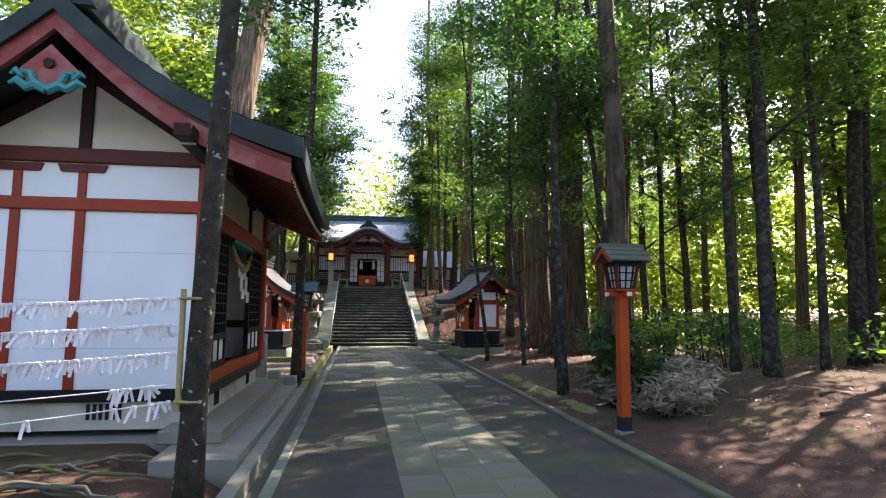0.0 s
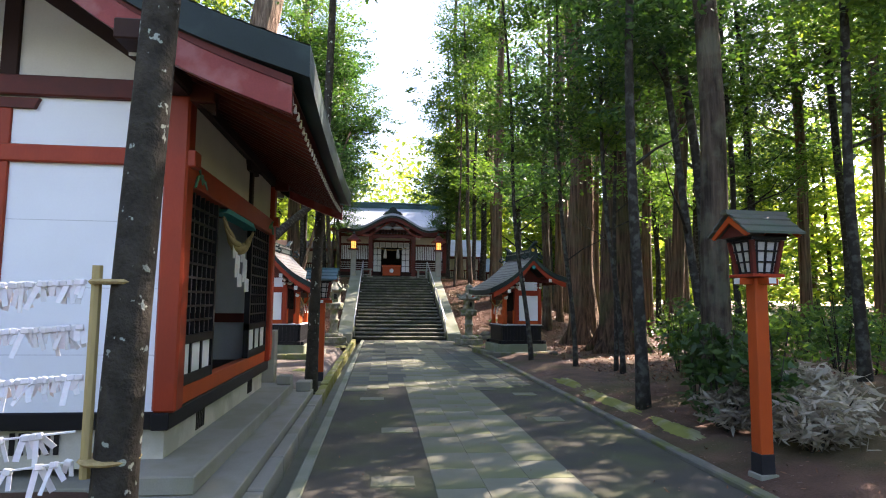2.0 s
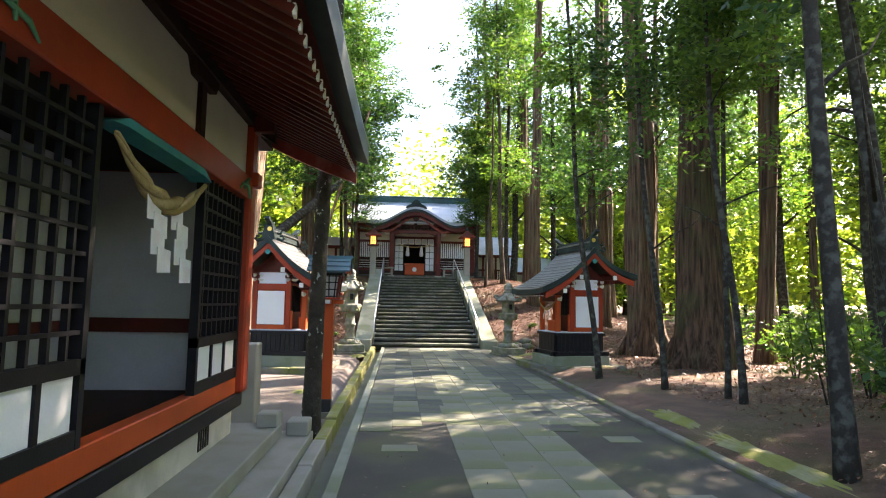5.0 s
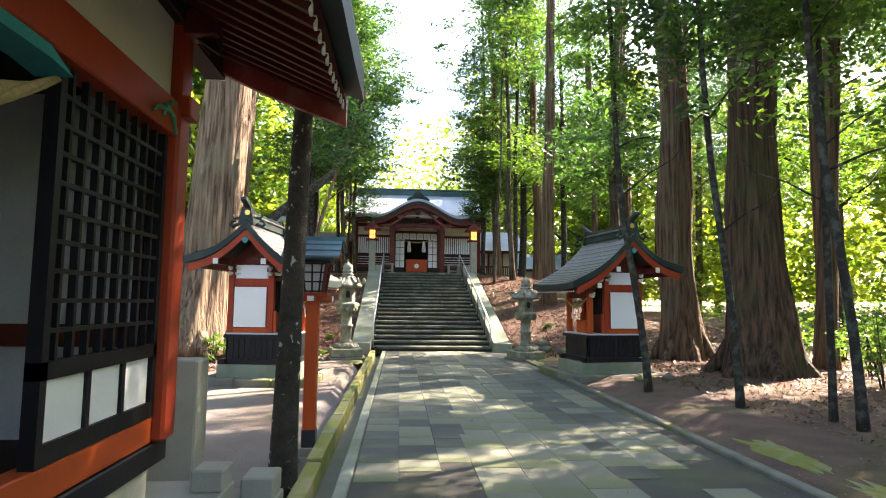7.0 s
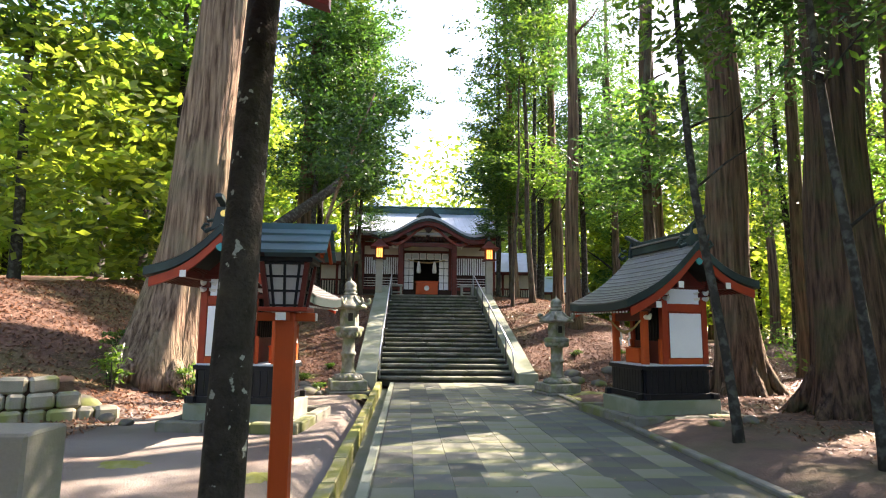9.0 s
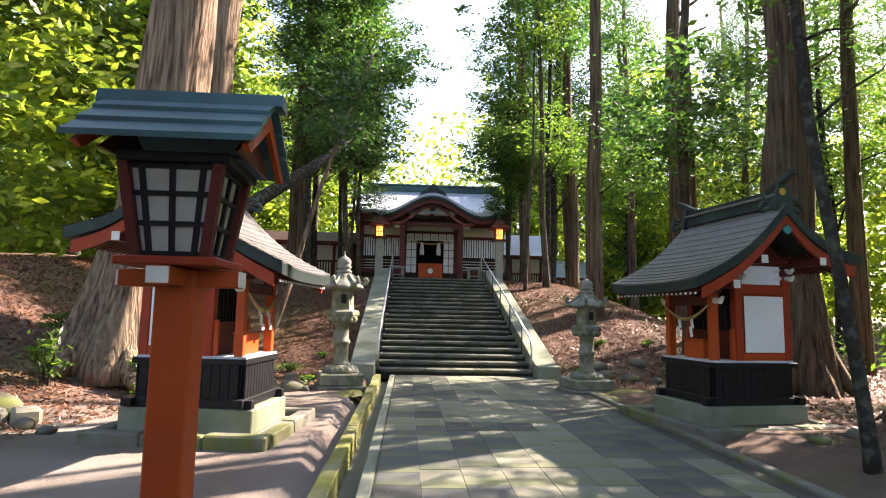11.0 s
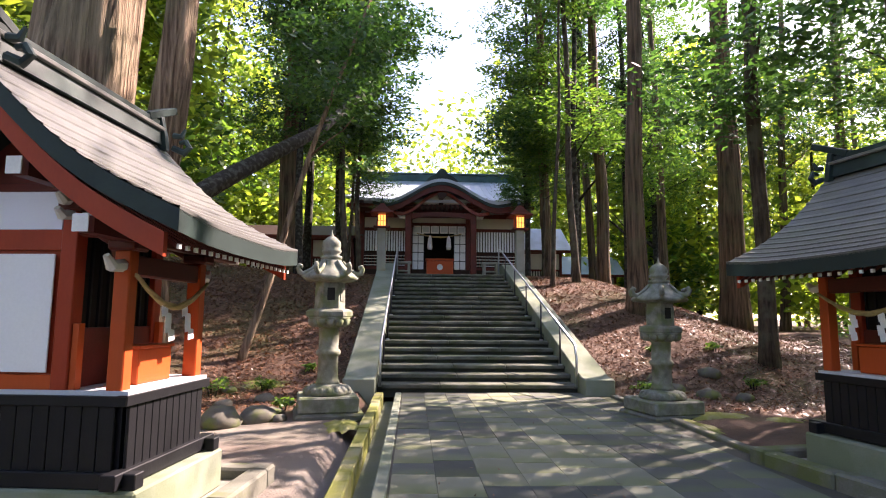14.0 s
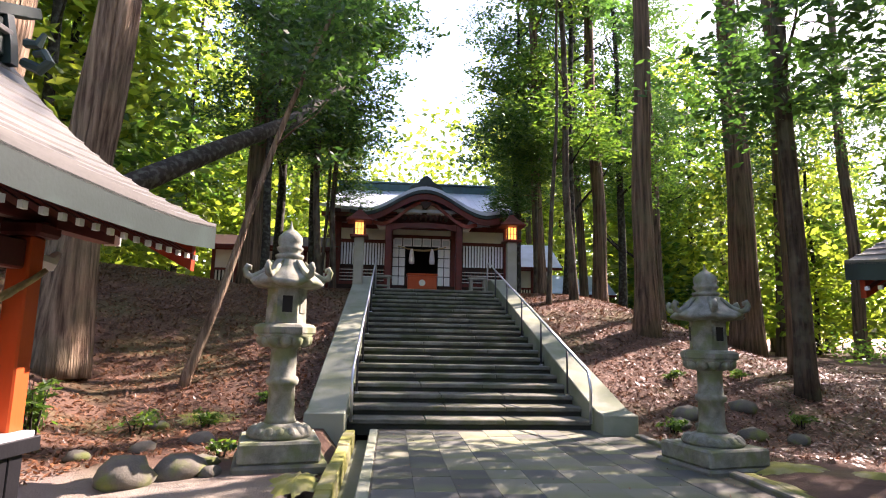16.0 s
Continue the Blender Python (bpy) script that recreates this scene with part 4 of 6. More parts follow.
def side_hall():
    th = thing("side_hall", (0, 0, 0), "white-walled vermilion side hall with a dark copper roof", "shrine hall", kind="structure")
    P = lambda nm, b, m, lab="", par=None, sm=False: part(nm, b, m, par or th, lab, sm)
    P("apron", box(-1.45, -0.60, 5.9, 12.1, -0.2, 0.12, 0.01), M_CONC, "pale concrete apron")
    P("apron", box(-5.0, -1.453, 6.85, 12.1, -0.2, 0.12, 0.01), M_CONC)
    P("apron_step", box(-1.6, -0.90, 6.6, 11.8, 0.122, 0.27, 0.012), M_CONC, "worn concrete step")
    P("foundation", box(LB_, LX - 0.02, LY0 + 0.02, LY1 - 0.02, 0.2, 0.57), M_FOUND, "cream concrete foundation")
    for yy in (8.0, 10.3):
        for k in range(5):
            P("vent_bar", box(LX - 0.03, LX - 0.012, yy + k * 0.06, yy + k * 0.06 + 0.03, 0.32, 0.50), M_DARK)
    for k in range(6):
        P("vent_bar", box(-2.55 + k * 0.07, -2.515 + k * 0.07, LY0, LY0 + 0.025, 0.32, 0.50), M_DARK)
    # sills
    P("black_sill", box(LX - 0.1, LX + 0.05, LY0 - 0.10, LY1 + 0.1, 0.53, 0.675, 0.01), M_BLACK)
    P("black_sill", box(LB_ - 0.1, LX - 0.105, LY0 - 0.05, LY0 + 0.1, 0.53, 0.675, 0.01), M_BLACK)
    P("red_sill", box(LX - 0.09, LX + 0.03, LY0 + 0.1, LY1 - 0.1, 0.677, 0.84, 0.008), M_ORANGE)
    for x in (LX, LB_):
        for yy in (LY0, LY1):
            P("corner_post", box(x - 0.10, x + 0.10, yy - 0.10, yy + 0.10, 0.677, 3.44, 0.02), M_RED)
    # gable wall facing the approach, and the far one
    for yy, s in ((LY0, -1), (LY1, 1)):
        P("wall_board", box(LB_ + 0.1, LX - 0.1, yy - 0.03, yy + 0.03, 0.677, 2.80), M_WHITE, "white boarded wall")
        for zz in (1.15, 1.72, 2.3):
            P("board_joint", box(LB_ + 0.1, LX - 0.1, yy + s * 0.0305, yy + s * 0.0312, zz, zz + 0.006), M_GREYW)
        P("mid_beam", box(LB_ - 0.16, LX + 0.16, yy - 0.085, yy + 0.085, 2.80, 2.95, 0.01), M_RED)
        P("wall_upper", box(LB_ + 0.1, LX - 0.1, yy - 0.03, yy + 0.03, 2.95, 3.38), M_WHITE)
        P("tie_beam", box(LB_ - 0.30, LX + 0.30, yy - 0.09, yy + 0.09, 3.38, 3.56, 0.012), M_DRED)
        P("gable_plaster", prism([(LB_ - 0.1, 3.54), (LX + 0.1, 3.54), (LC, 4.62)], yy - 0.02, yy + 0.02), M_CREAM, "pale plaster gable")
        for xx in (LC, LC - 0.72):
            P("stud", box(xx - 0.055, xx + 0.055, yy - 0.06, yy + 0.06, 0.677, 2.80, 0.006), M_RED)
            P("stud", box(xx - 0.05, xx + 0.05, yy - 0.055, yy + 0.055, 2.95, 3.32, 0.006), M_RED)
            P("bracket", prism([(xx - 0.28, 3.36), (xx + 0.28, 3.36), (xx + 0.24, 3.27), (xx - 0.24, 3.27)], yy - 0.075, yy + 0.075), M_DRED)
        P("king_post", box(LC - 0.07, LC + 0.07, yy - 0.06, yy + 0.06, 3.54, 4.5, 0.006), M_DWOOD)
        for q in (-1, 1):
            P("gable_rafter", prism([(LC, 4.62), (LC + q * 1.75, 3.44), (LC + q * 1.75, 3.28), (LC, 4.42)], yy + s * 0.021 - 0.03, yy + s * 0.021 + 0.04), M_DWOOD)
        P("nail_cap", lathe([(0.05, 0), (0.05, 0.012), (0.03, 0.02)], 8, (0, 0, 0)), M_DSTEEL).matrix_local = pose(LX + 0.02, yy + s * 0.086, 2.82, -90 * s * -1 if s < 0 else -90)
    P("back_wall", box(LB_ - 0.03, LB_ + 0.03, LY0 + 0.1, LY1 - 0.1, 0.677, 3.38), M_WHITE)
    # open front toward the path
    P("front_beam", box(LX - 0.09, LX + 0.085, LY0 + 0.1, LY1 - 0.1, 2.66, 2.90, 0.01), M_RED)
    P("front_plaster", box(LX - 0.03, LX + 0.03, LY0 + 0.1, LY1 - 0.1, 2.90, 3.45), M_CREAM, "cream plaster band")
    for yy in (9.75,):
        P("short_strut", box(LX - 0.06, LX + 0.07, yy - 0.06, yy + 0.06, 2.90, 3.36, 0.006), M_DWOOD)
        P("bracket", prism([(yy - 0.3, 3.45), (yy + 0.3, 3.45), (yy + 0.22, 3.33), (yy - 0.22, 3.33)], LX - 0.08, LX + 0.09, "yz"), M_DWOOD)
    P("wall_plate", box(LX - 0.09, LX + 0.10, LY0 - 1.2, LY1 + 0.45, 3.45, 3.60, 0.01), M_DWOOD)
    P("teal_arch", prism([(8.3, 2.58), (8.5, 2.655), (9.8, 2.655), (9.98, 2.58), (9.8, 2.60), (8.5, 2.60)], LX - 0.085, LX + 0.086, "yz"), M_TEAL, "teal painted beam moulding")
    for yy in (LY0 + 0.15, LY1 - 0.15):
        b = bmesh.new()
        s = 1 if yy < 9 else -1
        add_tube(b, [(LX + 0.10, yy, 2.66), (LX + 0.10, yy + s * 0.06, 2.76), (LX + 0.10, yy + s * 0.18, 2.80), (LX + 0.10, yy + s * 0.20, 2.72)], [0.012, 0.018, 0.016, 0.008], 6)
        add_tube(b, [(LX + 0.10, yy + s * 0.08, 2.78), (LX + 0.10, yy + s * 0.28, 2.76), (LX + 0.10, yy + s * 0.36, 2.70)], [0.012, 0.014, 0.006], 6)
        add_tube(b, [(LX + 0.10, yy + s * 0.02, 2.86), (LX + 0.10, yy + s * 0.10, 2.84), (LX + 0.10, yy + s * 0.14, 2.78)], [0.010, 0.014, 0.006], 6)
        P("painted_scroll", b, M_GREEN, "green painted vine scroll")
    P("floor", box(LB_ + 0.1, LX - 0.1, LY0 + 0.1, LY1 - 0.1, 0.57, 0.71), M_DWOOD)
    P("inner_wall", box(-2.82, -2.76, LY0 + 0.1, LY1 - 0.1, 0.60, 2.9), M_GREYW, "grey-white inner wall")
    P("inner_rail", box(-2.755, -2.70, LY0 + 0.1, LY1 - 0.1, 1.28, 1.40), M_DRED)
    P("inner_side_wall", box(-2.75, LX - 0.12, LY1 - 0.14, LY1 - 0.10, 0.60, 2.9), M_GREYW)
    P("inner_side_rail", box(-2.69, LX - 0.12, LY1 - 0.18, LY1 - 0.141, 1.28, 1.42), M_DRED)
    # Ceiling carries the room's shade in its near-black colour.
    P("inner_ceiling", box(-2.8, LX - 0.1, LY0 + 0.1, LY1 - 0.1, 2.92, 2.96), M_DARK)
    for y0, y1, n in ((LY0 + 0.105, 8.3, 7), (9.98, LY1 - 0.105, 9)):
        sc = P("lattice_screen", box(LX - 0.035, LX + 0.035, y0, y1, 1.22, 1.30), M_BLACK, "black lattice screen")
        P("frame_bar", box(LX - 0.035, LX + 0.035, y0, y0 + 0.05, 0.842, 2.655), M_BLACK, "", sc)
        P("frame_bar", box(LX - 0.035, LX + 0.035, y1 - 0.05, y1, 0.842, 2.655), M_BLACK, "", sc)
        P("frame_bar", box(LX - 0.033, LX + 0.033, y0 + 0.05, y1 - 0.05, 0.842, 0.94), M_BLACK, "", sc)
        for k in range(1, n):
            yy = y0 + (y1 - y0) * k / n
            P("lattice_bar", box(LX - 0.018, LX + 0.018, yy - 0.012, yy + 0.012, 1.30, 2.655), M_BLACK, "", sc)
        for k in range(1, 10):
            zz = 1.30 + 1.355 * k / 10
            P("lattice_bar", box(LX - 0.012, LX + 0.022, y0 + 0.05, y1 - 0.05, zz - 0.011, zz + 0.011), M_BLACK, "", sc)
        for k in range(3):
            a = y0 + 0.05 + (y1 - y0 - 0.1) * k / 3
            c = y0 + 0.05 + (y1 - y0 - 0.1) * (k + 1) / 3
            P("white_panel", box(LX - 0.01, LX + 0.012, a + 0.02, c - 0.02, 0.94, 1.22), M_SIGN, "", sc)
            if k:
                P("panel_stile", box(LX - 0.03, LX + 0.03, a - 0.02, a + 0.02, 0.94, 1.22), M_BLACK, "", sc)
    shimenawa(th, (LX + 0.06, 8.40, 2.54), (LX + 0.06, 9.9, 2.54), 0.28, 0.018, 0.07, ((0.36, 0.5, 0.20), (0.62, 0.55, 0.20)))
    # roof
    ZR, EX, EZ = 5.10, -0.06, 3.44
    Y0, Y1 = 6.1, 12.25
    ridge = (LC, ZR)
    ef, eb = (EX, EZ), (2 * LC - EX, EZ)
    slope_roof(th, ridge, ef, eb, Y0, Y1, M_COPPER, M_ROOFEDGE, 0.24, 16, 0.30, 0.12)
    lf, lb = curve(ridge, ef, 0.30, 20), curve(ridge, eb, 0.30, 20)
    whole = lb[::-1] + lf[1:]
    for yy, s in ((Y0 + 0.10, -1), (Y1 - 0.10, 1)):
        P("bargeboard", prism(band([(x, z + 0.03) for x, z in whole[1:-1]], 0.20, 0.47), yy - 0.035, yy + 0.035), M_BARGE, "faded red curved bargeboard")
        P("barge_trim", prism(band([(x, z + 0.03) for x, z in whole[1:-1]], 0.19, 0.25), yy + s * 0.036 - 0.012, yy + s * 0.036 + 0.012), M_DRED)
        b = prism([(LC - 0.30, 4.17), (LC, 4.46), (LC + 0.30, 4.17), (LC + 0.2, 4.00), (LC, 3.90), (LC - 0.2, 4.00)], yy + s * 0.04, yy + s * 0.07)
        pen = P("gable_pendant", b, M_BARGE, "carved gable pendant")
        P("boss", tube([(LC, yy + s * 0.07, 4.24), (LC, yy + s * 0.10, 4.24)], 0.06, 6), M_DWOOD, "", pen)
        for q in (-1, 1):
            b = bmesh.new()
            y_ = yy + s * 0.085
            add_tube(b, [(LC, y_, 3.94), (LC + q * 0.12, y_, 4.00), (LC + q * 0.2, y_, 3.96), (LC + q * 0.30, y_, 4.04), (LC + q * 0.38, y_, 4.00)], [0.05, 0.055, 0.05, 0.045, 0.015], 7)
            add_tube(b, [(LC + q * 0.13, y_, 4.02), (LC + q * 0.17, y_, 4.12), (LC + q * 0.25, y_, 4.13), (LC + q * 0.25, y_, 4.06)], [0.04, 0.045, 0.035, 0.02], 7)
            add_tube(b, [(LC + q * 0.26, y_, 4.08), (LC + q * 0.32, y_, 4.15), (LC + q * 0.37, y_, 4.10)], [0.03, 0.035, 0.015], 7)
            P("pendant_fin", b, M_TEAL, "teal cloud-scroll fin", pen)
        for xx, zz in ((LX, 3.52), (LB_, 3.52)):
            a, c = (Y0 + 0.06, LY0 + 0.05) if s < 0 else (LY1 - 0.05, Y1 - 0.06)
            pu = P("purlin", box(xx - 0.08, xx + 0.08, a, c, zz - 0.09, zz + 0.08), M_DWOOD)
            yy2 = a - 0.006 if s < 0 else c + 0.006
            P("purlin_end", box(xx - 0.082, xx + 0.082, yy2 - 0.006, yy2 + 0.006, zz - 0.092, zz + 0.082), M_TIP, "white-painted purlin end", pu)
    e = lf[-1]
    for sgn, line in ((1, lf), (-1, lb)):
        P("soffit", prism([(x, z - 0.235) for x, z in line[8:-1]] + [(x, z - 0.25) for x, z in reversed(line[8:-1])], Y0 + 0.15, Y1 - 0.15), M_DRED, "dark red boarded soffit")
    n = 34
    for k in range(n):
        yy = Y0 + 0.22 + k * (Y1 - Y0 - 0.44) / (n - 1)
        lift = 0.10 * abs(2 * (yy - Y0) / (Y1 - Y0) - 1) ** 3
        p = lf[11]
        ra = P("rafter", tube([(p[0], yy, p[1] - 0.30), (e[0] - 0.16, yy, e[1] - 0.32 + lift)], 0.036, 4), M_DRED)
        P("rafter_tip", box(e[0] - 0.165, e[0] - 0.148, yy - 0.024, yy + 0.024, e[1] - 0.352 + lift, e[1] - 0.285 + lift), M_TIP, "white rafter tip", ra)
    P("ridge_box", box(LC - 0.2, LC + 0.2, Y0 + 0.25, Y1 - 0.25, ZR - 0.05, ZR + 0.32, 0.02), M_ROOFEDGE)
    for yy in (Y0 + 0.2, Y1 - 0.2):
        b = prism([(LC - 0.34, ZR - 0.1), (LC + 0.34, ZR - 0.1), (LC + 0.22, ZR + 0.2), (LC + 0.14, ZR + 0.5), (LC - 0.14, ZR + 0.5), (LC - 0.22, ZR + 0.2)], yy - 0.05, yy + 0.05)
        P("ridge_end_ornament", b, M_ROOFEDGE)
    return th


side_hall()
ob = thing("offering_box", (-1.66, 8.05, 0.71), "small orange wooden offertory box on the hall floor", "offertory box")
part("body", box(-0.16, 0.16, -0.24, 0.24, 0, 0.26, 0.01), M_ORANGE, ob)
part("rim", box(-0.18, 0.18, -0.26, 0.26, 0.262, 0.30, 0.006), M_ORANGE, ob)
sp = solid("stone_post", box(-1.56, -1.24, 11.9, 12.18, 0.1, 1.12, 0.012), M_CONC, "square weathered stone marker post by the hall", "stone post")
solid("stone_block", box(-0.86, -0.62, 11.8, 12.1, 0.12, 0.28, 0.012), M_CONC, "low dark-faced stone block by the gutter", "stone block")
solid("stone_block", box(-1.12, -0.9, 11.5, 11.75, 0.27, 0.42, 0.012), M_CONC, "low stone block on the concrete step", "stone block")


# ---- main hall above the stairs ----
def main_hall():
    TZ = 2.95
    th = thing("main_hall", (1.2, 41.0, TZ), "vermilion main shrine hall with a curved gable porch and pale metal roof", "shrine hall", kind="structure")
    P = lambda nm, b, m, lab="", par=None, sm=False: part(nm, b, m, par or th, lab, sm)
    P("stone_base", box(-4.2, 4.4, -0.9, 7.0, -0.3, 0.30, 0.02), M_STEP, "dark stone base")
    P("porch_step", box(-1.75, 1.75, -2.3, -0.9, -0.3, 0.16, 0.02), M_STEP)
    P("floor", box(-3.6, 3.8, -0.6, 6.6, 0.30, 0.55), M_DWOOD)
    # Near-black sheet added to paint the unlit depth of the hall.
    P("inner_dark_wall", box(-3.4, 3.6, 3.0, 3.1, 0.5, 3.3), M_DARK, "near-black sheet standing for the unlit interior")
    P("inner_altar", box(-0.9, 0.9, 2.2, 2.9, 0.55, 1.2, 0.02), M_DRED)
    # front wall at local y=0
    for xx in (-3.5, -1.35, 1.35, 3.6):
        P("post", box(xx - 0.14, xx + 0.14, -0.14, 0.14, 0.30, 3.2, 0.02), M_DRED)
    for a, c in ((-3.36, -1.49), (1.49, 3.46)):
        P("lower_rail", box(a, c, -0.06, 0.06, 0.55, 0.72), M_DRED)
        # Backing sheet paints the shade between the lattice bars.
        lw = P("lower_lattice", box(a, c, 0.02, 0.05, 0.72, 1.28), M_DARK)
        for k in range(14):
            xx = a + (c - a) * (k + 0.5) / 14
            P("lattice_bar", box(xx - 0.018, xx + 0.018, -0.03, 0.0, 0.72, 1.28), M_DRED, "", lw)
        for k in range(4):
            zz = 0.79 + 0.14 * k
            P("lattice_bar", box(a, c, -0.045, -0.032, zz - 0.015, zz + 0.015), M_TIP, "", lw)
        P("mid_rail", box(a, c, -0.06, 0.06, 1.28, 1.42), M_DWOOD)
        # Backing sheet paints the shade between the white slats.
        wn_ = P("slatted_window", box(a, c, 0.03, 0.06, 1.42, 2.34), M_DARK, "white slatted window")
        for k in range(16):
            xx = a + (c - a) * (k + 0.5) / 16
            P("slat", box(xx - 0.038, xx + 0.038, -0.02, 0.02, 1.42, 2.34), M_WHITE, "", wn_)
        P("head_rail", box(a, c, -0.06, 0.06, 2.34, 2.48), M_DRED)
        P("plaster", box(a, c, -0.02, 0.02, 2.48, 2.95), M_CREAM)
    for a, c in ((-1.21, -0.68), (0.68, 1.21)):
        sc = P("paper_screen", box(a, c, 0.0, 0.03, 0.60, 2.55), M_SIGN, "white paper screen with dark grid")
        for k in range(6):
            zz = 0.60 + 1.95 * k / 5
            P("screen_bar", box(a, c, -0.02, -0.001, zz - 0.014, zz + 0.014), M_BLACK, "", sc)
        for k in range(3):
            xx = a + (c - a) * k / 2
            P("screen_bar", box(xx - 0.014, xx + 0.014, -0.022, -0.002, 0.6, 2.55), M_BLACK, "", sc)
    P("door_head", box(-1.21, 1.21, -0.08, 0.08, 2.56, 2.72), M_DRED)
    P("transom", box(-1.21, 1.21, -0.02, 0.02, 2.72, 3.0), M_CREAM)
    P("wall_beam", box(-3.64, 3.74, -0.10, 0.10, 2.96, 3.16, 0.01), M_DRED)
    bn = P("crest_banner", box(-1.15, 1.15, -0.22, -0.20, 2.22, 2.56), M_PAPER, "white curtain with dark crest squares")
    for k in range(6):
        xx = -1.0 + 0.4 * k
        P("crest_square", box(xx - 0.14, xx + 0.14, -0.226, -0.221, 2.28, 2.50), M_GREYW, "", bn)
        P("banner_edge", box(xx + 0.18, xx + 0.22, -0.228, -0.222, 2.22, 2.56), M_BLACK, "", bn)
    shimenawa(th, (-1.0, -0.30, 2.20), (1.0, -0.30, 2.20), 0.16, 0.02, 0.04, ())
    for xx in (-0.42, 0.42):
        b = bmesh.new()
        add_lathe(b, [(0.03, 0.62), (0.08, 0.5), (0.12, 0.12), (0.10, 0.0)], 8, (xx, -0.34, 1.48))
        P("paper_streamer", b, M_PAPER, "white hanging paper streamer", None, True)
    # porch
    for xx in (-1.38, 1.38):
        P("porch_post", box(xx - 0.13, xx + 0.13, -1.83, -1.57, 0.16, 2.95, 0.02), M_DRED)
        P("post_base", box(xx - 0.19, xx + 0.19, -1.89, -1.51, 0.14, 0.24, 0.02), M_CONC)
        b = bmesh.new()
        for k in range(3):
            add_box(b, xx - 0.16 - 0.07 * k, xx + 0.16 + 0.07 * k, -1.86 - 0.05 * k, -1.54 + 0.05 * k, 2.95 + 0.12 * k, 3.05 + 0.12 * k, 0.02)
        P("bracket_set", b, M_DRED)
        s = -1 if xx < 0 else 1
        P("beam_nose", tube([(xx + s * 0.13, -1.7, 2.72), (xx + s * 0.34, -1.7, 2.70), (xx + s * 0.46, -1.7, 2.82)], [0.10, 0.10, 0.04], 8), M_TIP, "white carved beam nose")
    P("rainbow_beam", prism([(-1.25, 2.60), (-0.8, 2.72), (0.8, 2.72), (1.25, 2.60), (1.25, 2.86), (0, 2.94), (-1.25, 2.86)], -1.78, -1.62), M_DRED)
    b = bmesh.new()
    for k in range(9):
        a = -0.8 + 0.2 * k
        add_tube(b, [(a, -1.82, 2.98), (a + 0.06, -1.86, 3.10), (a - 0.03, -1.84, 3.22)], [0.07, 0.09, 0.04], 7)
    P("carved_frieze", b, M_DWOOD, "dark carved frieze", None, True)
    P("porch_plaster", prism([(-1.2, 3.24), (1.2, 3.24), (0.55, 3.62), (0, 3.74), (-0.55, 3.62)], -1.66, -1.60), M_CREAM)
    P("gable_strut", box(-0.09, 0.09, -1.76, -1.66, 3.2, 3.7, 0.01), M_DWOOD)
    # undulating gable roof
    pts = []
    for i in range(33):
        t = -1 + i / 16
        x_ = 2.85 * t
        pts.append((x_, 3.14 + 0.95 * (0.5 + 0.5 * math.cos(math.pi * min(1, abs(t) * 1.12))) ** 1.15 + 0.10 * max(0, abs(t) - 0.8) / 0.2))
    P("curved_gable_roof", prism(band(pts, -0.10, 0.04), -2.55, 2.2), M_ROOFMETAL, "pale metal curved porch roof")
    P("gable_edge", prism(band(pts, 0.042, 0.17), -2.60, -2.2), M_ROOFEDGE)
    P("bargeboard", prism(band(pts, 0.172, 0.40), -2.52, -2.40), M_DRED, "dark red undulating bargeboard")
    P("inner_bargeboard", prism(band([(x * 0.72, z - 0.10) for x, z in pts], 0.20, 0.34), -2.0, -1.9), M_BARGE)
    P("pendant", prism([(-0.22, 3.55), (0, 3.62), (0.22, 3.55), (0.12, 3.38), (0, 3.30), (-0.12, 3.38)], -2.56, -2.525), M_DWOOD)
    b = prism([(-0.65, 4.12), (0.65, 4.12), (0.48, 4.28), (0.30, 4.36), (0.16, 4.54), (0.06, 4.62), (-0.06, 4.62), (-0.16, 4.54), (-0.30, 4.36), (-0.48, 4.28)], -2.5, -2.3)
    P("ridge_end_tile", b, M_ROOFEDGE, "dark ornamental ridge-end tile")
    P("porch_ridge", box(-0.13, 0.13, -2.4, 1.0, 4.12, 4.34, 0.02), M_ROOFEDGE)
    # main roof, ridge along x
    rows = []
    for i in range(13):
        t = i / 12
        rows.append((-1.9 + 5.1 * t, 3.30 + 2.05 * t + -0.28 * math.sin(math.pi * t)))
    b = bmesh.new()
    grid = []
    for yy, zz in rows:
        t = (yy + 1.9) / 5.1
        grid.append([b.verts.new((xx * (1 - 0.10 * t), yy, zz + 0.22 * (abs(xx) / 4.6) ** 4 * (1 - t))) for xx in [-4.15 + 8.3 * k / 16 for k in range(17)]])
    for r0, r1 in zip(grid, grid[1:]):
        for k in range(16):
            b.faces.new((r0[k], r0[k + 1], r1[k + 1], r1[k]))
    geom = bmesh.ops.extrude_face_region(b, geom=b.faces[:])
    bmesh.ops.translate(b, verts=[v for v in geom["geom"] if isinstance(v, bmesh.types.BMVert)], vec=(0, 0, 0.12))
    bmesh.ops.recalc_face_normals(b, faces=b.faces)
    rf = P("main_roof_front", b, M_ROOFMETAL, "broad pale metal roof slope")
    for k in range(30):
        xx = -4.0 + 8.0 * k / 29
        P("roof_seam", tube([(xx * (1 - 0.10 * (yy + 1.9) / 5.1), yy, zz + 0.125 + 0.22 * (abs(xx) / 4.6) ** 4 * (1 - (yy + 1.9) / 5.1)) for yy, zz in rows], 0.012, 4), M_ROOFMETAL, "", rf)
    P("main_roof_back", prism([(3.2, 5.35), (8.3, 3.3), (8.3, 3.42), (3.2, 5.47)], -4.3, 4.3, "yz"), M_ROOFMETAL)
